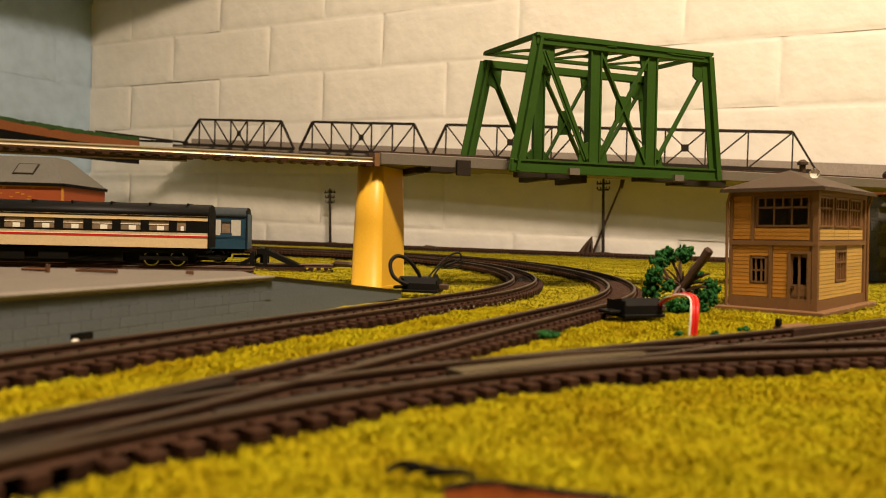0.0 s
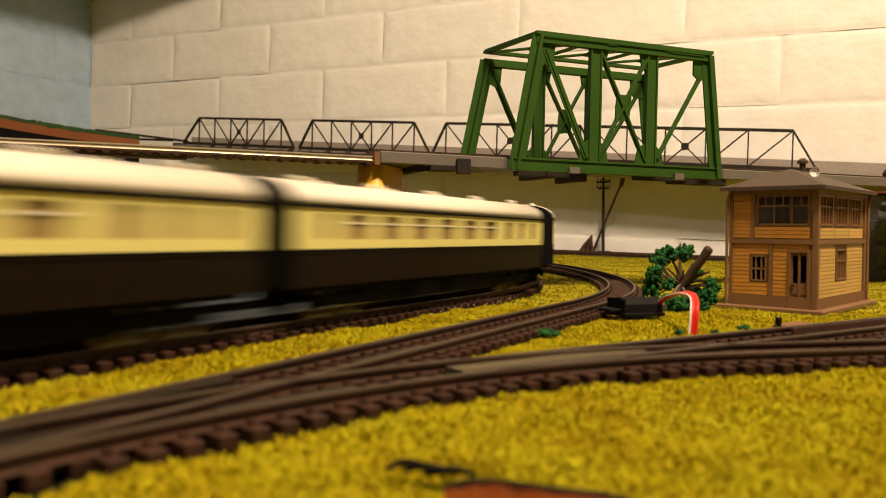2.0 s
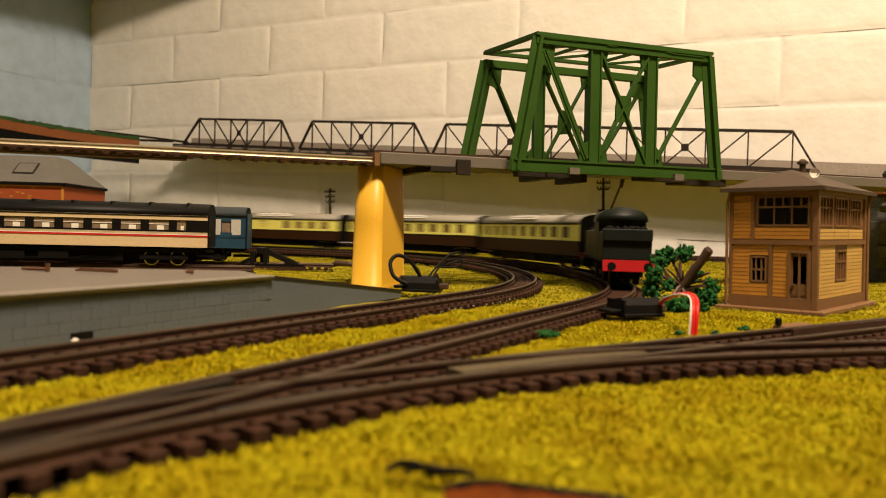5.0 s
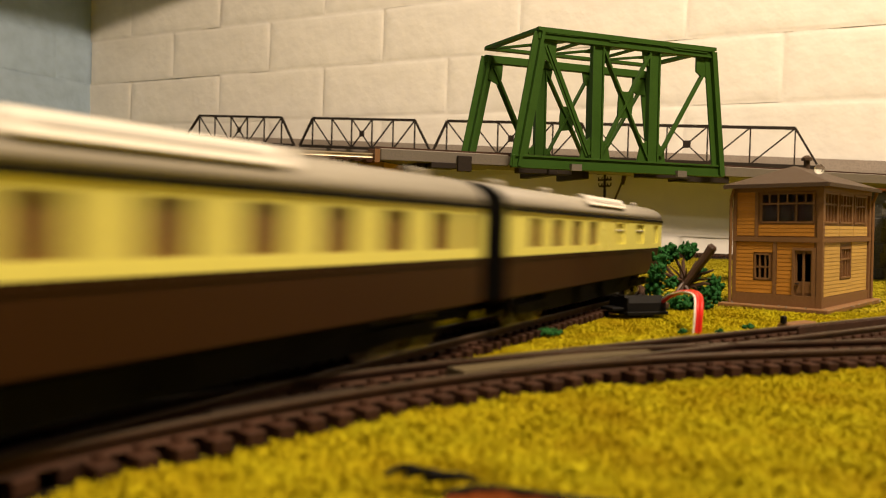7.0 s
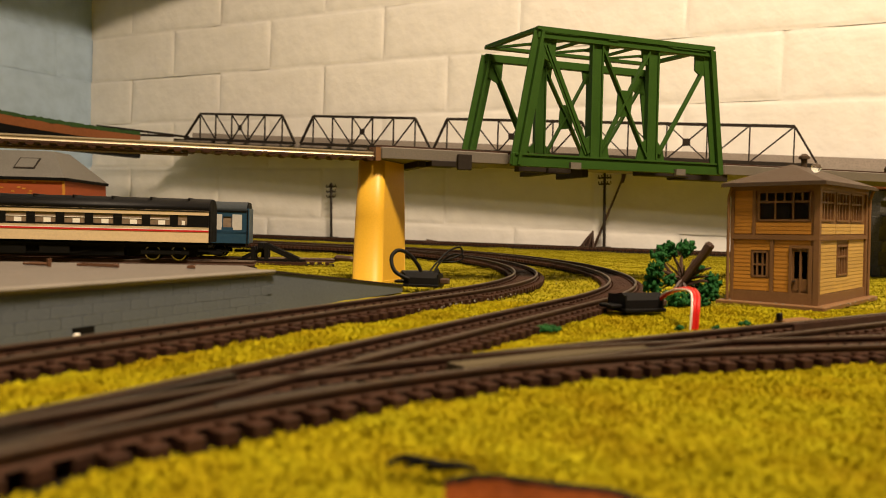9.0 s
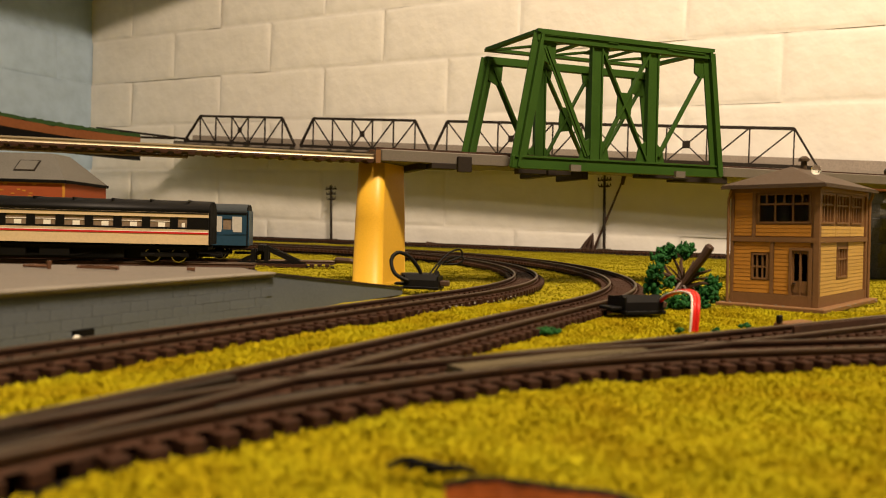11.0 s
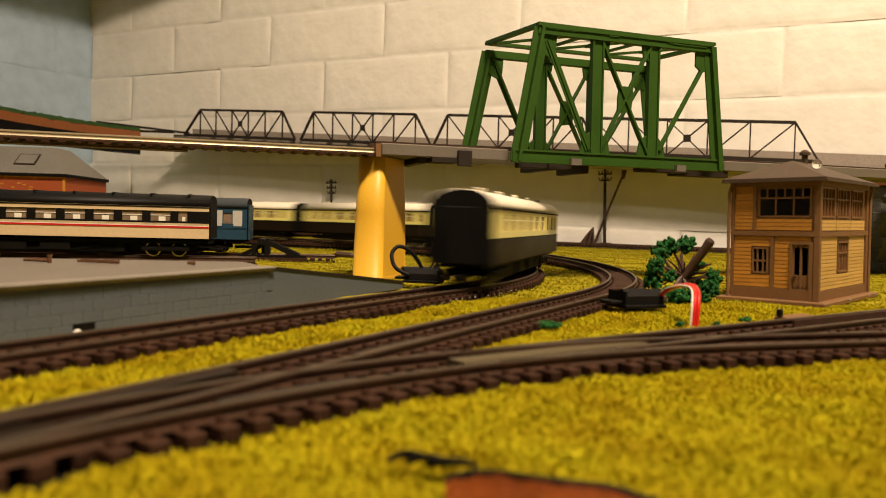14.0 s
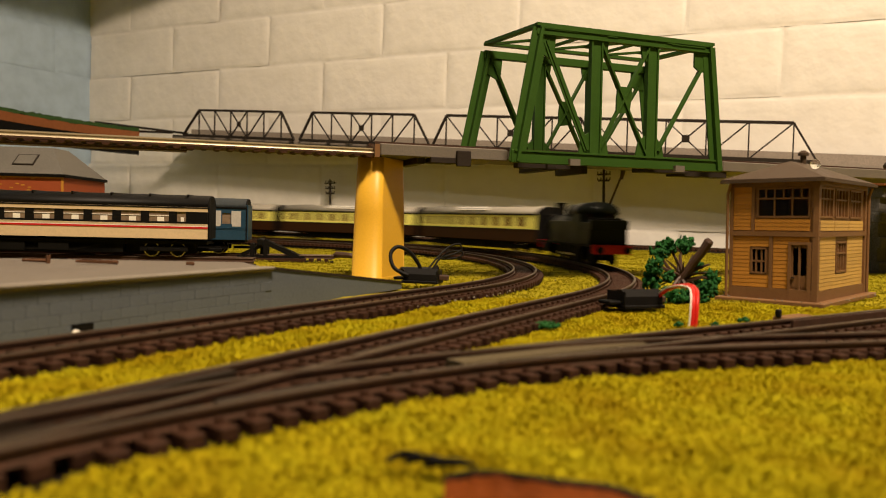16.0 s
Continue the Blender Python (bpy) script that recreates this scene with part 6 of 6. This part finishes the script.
cable("black_cable", "thin black lead ending in a small loop", [(-0.007, 0.462, 0.009), (-0.002, 0.474, 0.017), (0.006, 0.484, 0.0215), (0.0125, 0.486, 0.021), (0.010, 0.485, 0.0175), (-0.001, 0.482, 0.0165)], 0.0006, M_BLACK, "cables of the connector")
bm = boxes((-0.012, 0.010, -0.004, 0.004, 0.0, 0.006), bevel=0.0010)
tube(bm, [(0.010, 0, 0.004), (0.014, 0, 0.0055)], [0.0018, 0.0024], 8)
o = part("black_plug", bm, M_BLACK)
o.matrix_basis = pose(-0.0165, 0.505, 0.0035, 0, 0, 12)
tagged(o, "black plug lying on the grass behind the connector", "plug")

# ---- small clutter on the grass ----


def tuft(x, y, rx, ry, n):
    bm = bmesh.new()
    for _ in range(n):
        a, k = rng.uniform(0, 2 * PI), math.sqrt(rng.uniform(0, 1))
        p = Vector((x + rx * k * math.cos(a), y + ry * k * math.sin(a), 0.0022 + rng.uniform(0, 0.0022) * (1 - k * .6)))
        s = rng.uniform(0.0005, 0.0011)
        bmesh.ops.create_icosphere(bm, subdivisions=1, radius=s, matrix=Matrix.Translation(p) @ Matrix.Diagonal((1, rng.uniform(.5, 1), rng.uniform(.4, .9), 1)))
    tagged(part("green_tuft", bm, M_LEAF), "crumbled green foam foliage lying on the grass", "foliage", group="foliage scraps")


tuft(0.0395, 0.2815, 0.0048, 0.0035, 130)
tuft(0.126, 0.313, 0.0022, 0.0015, 30)
tuft(0.0925, 0.293, 0.0015, 0.0012, 14)
tuft(0.108, 0.297, 0.0014, 0.0012, 10)
for i in range(46):
    if i < 16:
        x, y = rng.uniform(-0.034, 0.005), 0
        q, h = loop_pose(R_IN, -0.29 + 0.11 * i / 16)
        x, y = q.x + math.sin(h) * 0.0175 + rng.uniform(-.002, .002), q.y - math.cos(h) * 0.0175 + rng.uniform(-.002, .002)
    elif i < 30:
        f = (i - 16) / 14
        x, y = (0.196 + rng.uniform(-.003, .003) - 0.037 * f, 0.387 + 0.033 * f) if i % 2 else (0.2035 + 0.065 * f, 0.3935 + 0.067 * f)
    else:
        x, y = ((0.127, 0.575), (0.076, 0.505), (0.166, 0.60), (0.222, 0.41), (-0.05, 0.61), (-0.09, 0.66), (0.27, 0.455), (0.115, 0.66), (0.10, 0.80), (0.05, 0.86), (-0.115, 0.68), (0.03, 0.47), (0.165, 0.44), (0.285, 0.43), (0.15, 0.42), (-0.03, 0.70))[i - 30]
    bm = bmesh.new()
    bmesh.ops.create_icosphere(bm, subdivisions=1, radius=rng.uniform(0.0003, 0.00055) * (3.4 if i in (30, 32) else 1.0))
    for v in bm.verts:
        v.co *= rng.uniform(0.7, 1.3)
    o = part("pale_crumb", bm, M_COPING)
    o.matrix_basis = pose(x, y, 0.0032)
    tagged(o, "pale crumb of ballast lying on the grass", "crumb", group="ballast crumbs")


def torn_mat():
    """Where the mat is torn in front, its edge curls up and shows the brown board."""
    bm = bmesh.new()
    rows = []
    n = 26
    for i in range(n + 1):
        f = i / n
        x = 0.001 + 0.029 * f
        y0 = 0.1075 - 0.0060 * f + 0.0010 * math.sin(f * 9)
        lift = 0.0018 * math.sin(PI * min(1, f * 1.1)) ** 0.6 + 0.0006 * noise.noise(Vector((x * 400, 0, 0)))
        rows.append([bm.verts.new((x, y0 - d, z)) for d, z in ((0.0, 0.0022 + lift), (0.0005, 0.0030 + lift), (0.0012, 0.0022 + lift), (0.006, 0.0006 + lift * .4), (0.02, -0.0002))])
    for a, b in zip(rows, rows[1:]):
        for k in range(4):
            bm.faces.new((a[k], b[k], b[k + 1], a[k + 1]))
    bmesh.ops.solidify(bm, geom=list(bm.faces), thickness=0.0005)
    o = part("torn_mat_flap", bm, M_TORN)
    tagged(o, "curled torn edge of the mat showing orange-brown backing", "mat flap")
    rim = tube(bmesh.new(), [(0.001 + 0.029 * i / n, 0.1078 - 0.0060 * i / n + 0.0010 * math.sin(i / n * 9), 0.0030 + 0.0018 * math.sin(PI * min(1, i / n * 1.1)) ** 0.6) for i in range(n + 1)], 0.0007, 6)
    part("dark_rim", rim, M_SOOT, o, "dark frayed rim")
    bm = bmesh.new()
    for k in range(3):
        pts = [(-0.008 + 0.003 * k + 0.008 * j / 6, 0.1165 - 0.0012 * k + 0.0008 * math.sin(j + k), 0.0030 + 0.0012 * math.sin(PI * j / 6)) for j in range(7)]
        tube(bm, pts, [0.0004, 0.0006, 0.0007, 0.0007, 0.0006, 0.0005, 0.0003], 6)
    tagged(part("dry_twig", bm, M_SOOT), "dark dry twig scraps on the grass", "twig")


torn_mat()
bm = bmesh.new()
tube(bm, [(-0.105, 0.70, 0.003), (-0.098, 0.695, 0.0075), (-0.085, 0.69, 0.0072), (-0.070, 0.688, 0.004)], [0.0012, 0.003, 0.0025, 0.001], 8)
tagged(part("bark_scrap", bm, M_BARK), "curved dark bark scrap on the grass", "scrap")
o = part("front_rail", boxes((-0.12, 0.12, -0.0009, 0.0009, 0.0, 0.0058), bevel=0.0003), M_HEAD)
o.matrix_basis = pose(0.118, 0.0985, 0.0, 0, 0, 9)
tagged(o, "loose length of grey rail at the board's front", "rail")

# ---- trains in motion ----
PITCH = 0.2465


def curve_at(table, t):
    """Piecewise linear, carried on past both ends."""
    rows = table
    if t <= rows[0][0]:
        a, b = rows[0], rows[1]
    elif t >= rows[-1][0]:
        a, b = rows[-2], rows[-1]
    else:
        for a, b in zip(rows, rows[1:]):
            if a[0] <= t <= b[0]:
                break
    return a[1] + (b[1] - a[1]) * (t - a[0]) / (b[0] - a[0])


LEN_IN = 2 * PI * R_IN + 2 * (FAR + NEAR)
LEN_OUT = 2 * PI * R_OUT + 2 * (FAR + NEAR)
LAP_IN, LAP_OUT = 10.925, 11.22
PASS_IN = [(-0.3, -1.85), (0.4, -1.571), (0.5, -1.534), (0.6, -1.4945), (0.8, -1.408), (1.0, -1.300), (1.2, -1.199), (2.0, -0.754), (2.8, -0.287), (3.0, -0.167), (4.0, 0.425), (4.4, 0.66)]
TAIL_IN = PASS_IN + [(t + LAP_IN, s + LEN_IN) for t, s in PASS_IN]
PASS_OUT = [(4.0, 0.555), (4.2, 0.445), (4.78, 0.072), (6.3, -0.735), (6.5, -0.784), (6.7, -0.862), (7.0, -0.978), (7.2, -1.084), (7.4, -1.178), (7.6, -1.298), (7.9, -1.50)]
ENGINE_OUT = [(t - LAP_OUT, s + LEN_OUT) for t, s in PASS_OUT] + PASS_OUT + [(t + LAP_OUT, s - LEN_OUT) for t, s in PASS_OUT]


def vehicle_pose(R, s, base):
    a, b = loop_pose(R, s - base / 2)[0], loop_pose(R, s + base / 2)[0]
    d, c = b - a, (a + b) / 2
    h = math.degrees(math.atan2(d.y, d.x))
    return pose(c.x, c.y, RAIL + 0.0002 + loop_rise(R, s), 0, 0, h)


def motions():
    times = [k / 10 for k in range(161)]
    for i, ob in enumerate(A_COACHES):
        walk(ob, [(t, vehicle_pose(R_IN, curve_at(TAIL_IN, t) + i * PITCH, 0.162)) for t in times])
    walk(LOCO_A, [(t, vehicle_pose(R_IN, curve_at(TAIL_IN, t) + 3 * PITCH + 0.235, 0.110)) for t in times])
    walk(LOCO_B, [(t, vehicle_pose(R_OUT, curve_at(ENGINE_OUT, t), 0.09)) for t in times])
    for i, ob in enumerate(B_COACHES):
        walk(ob, [(t, vehicle_pose(R_OUT, curve_at(ENGINE_OUT, t) + 0.213 + i * PITCH, 0.162)) for t in times])


motions()
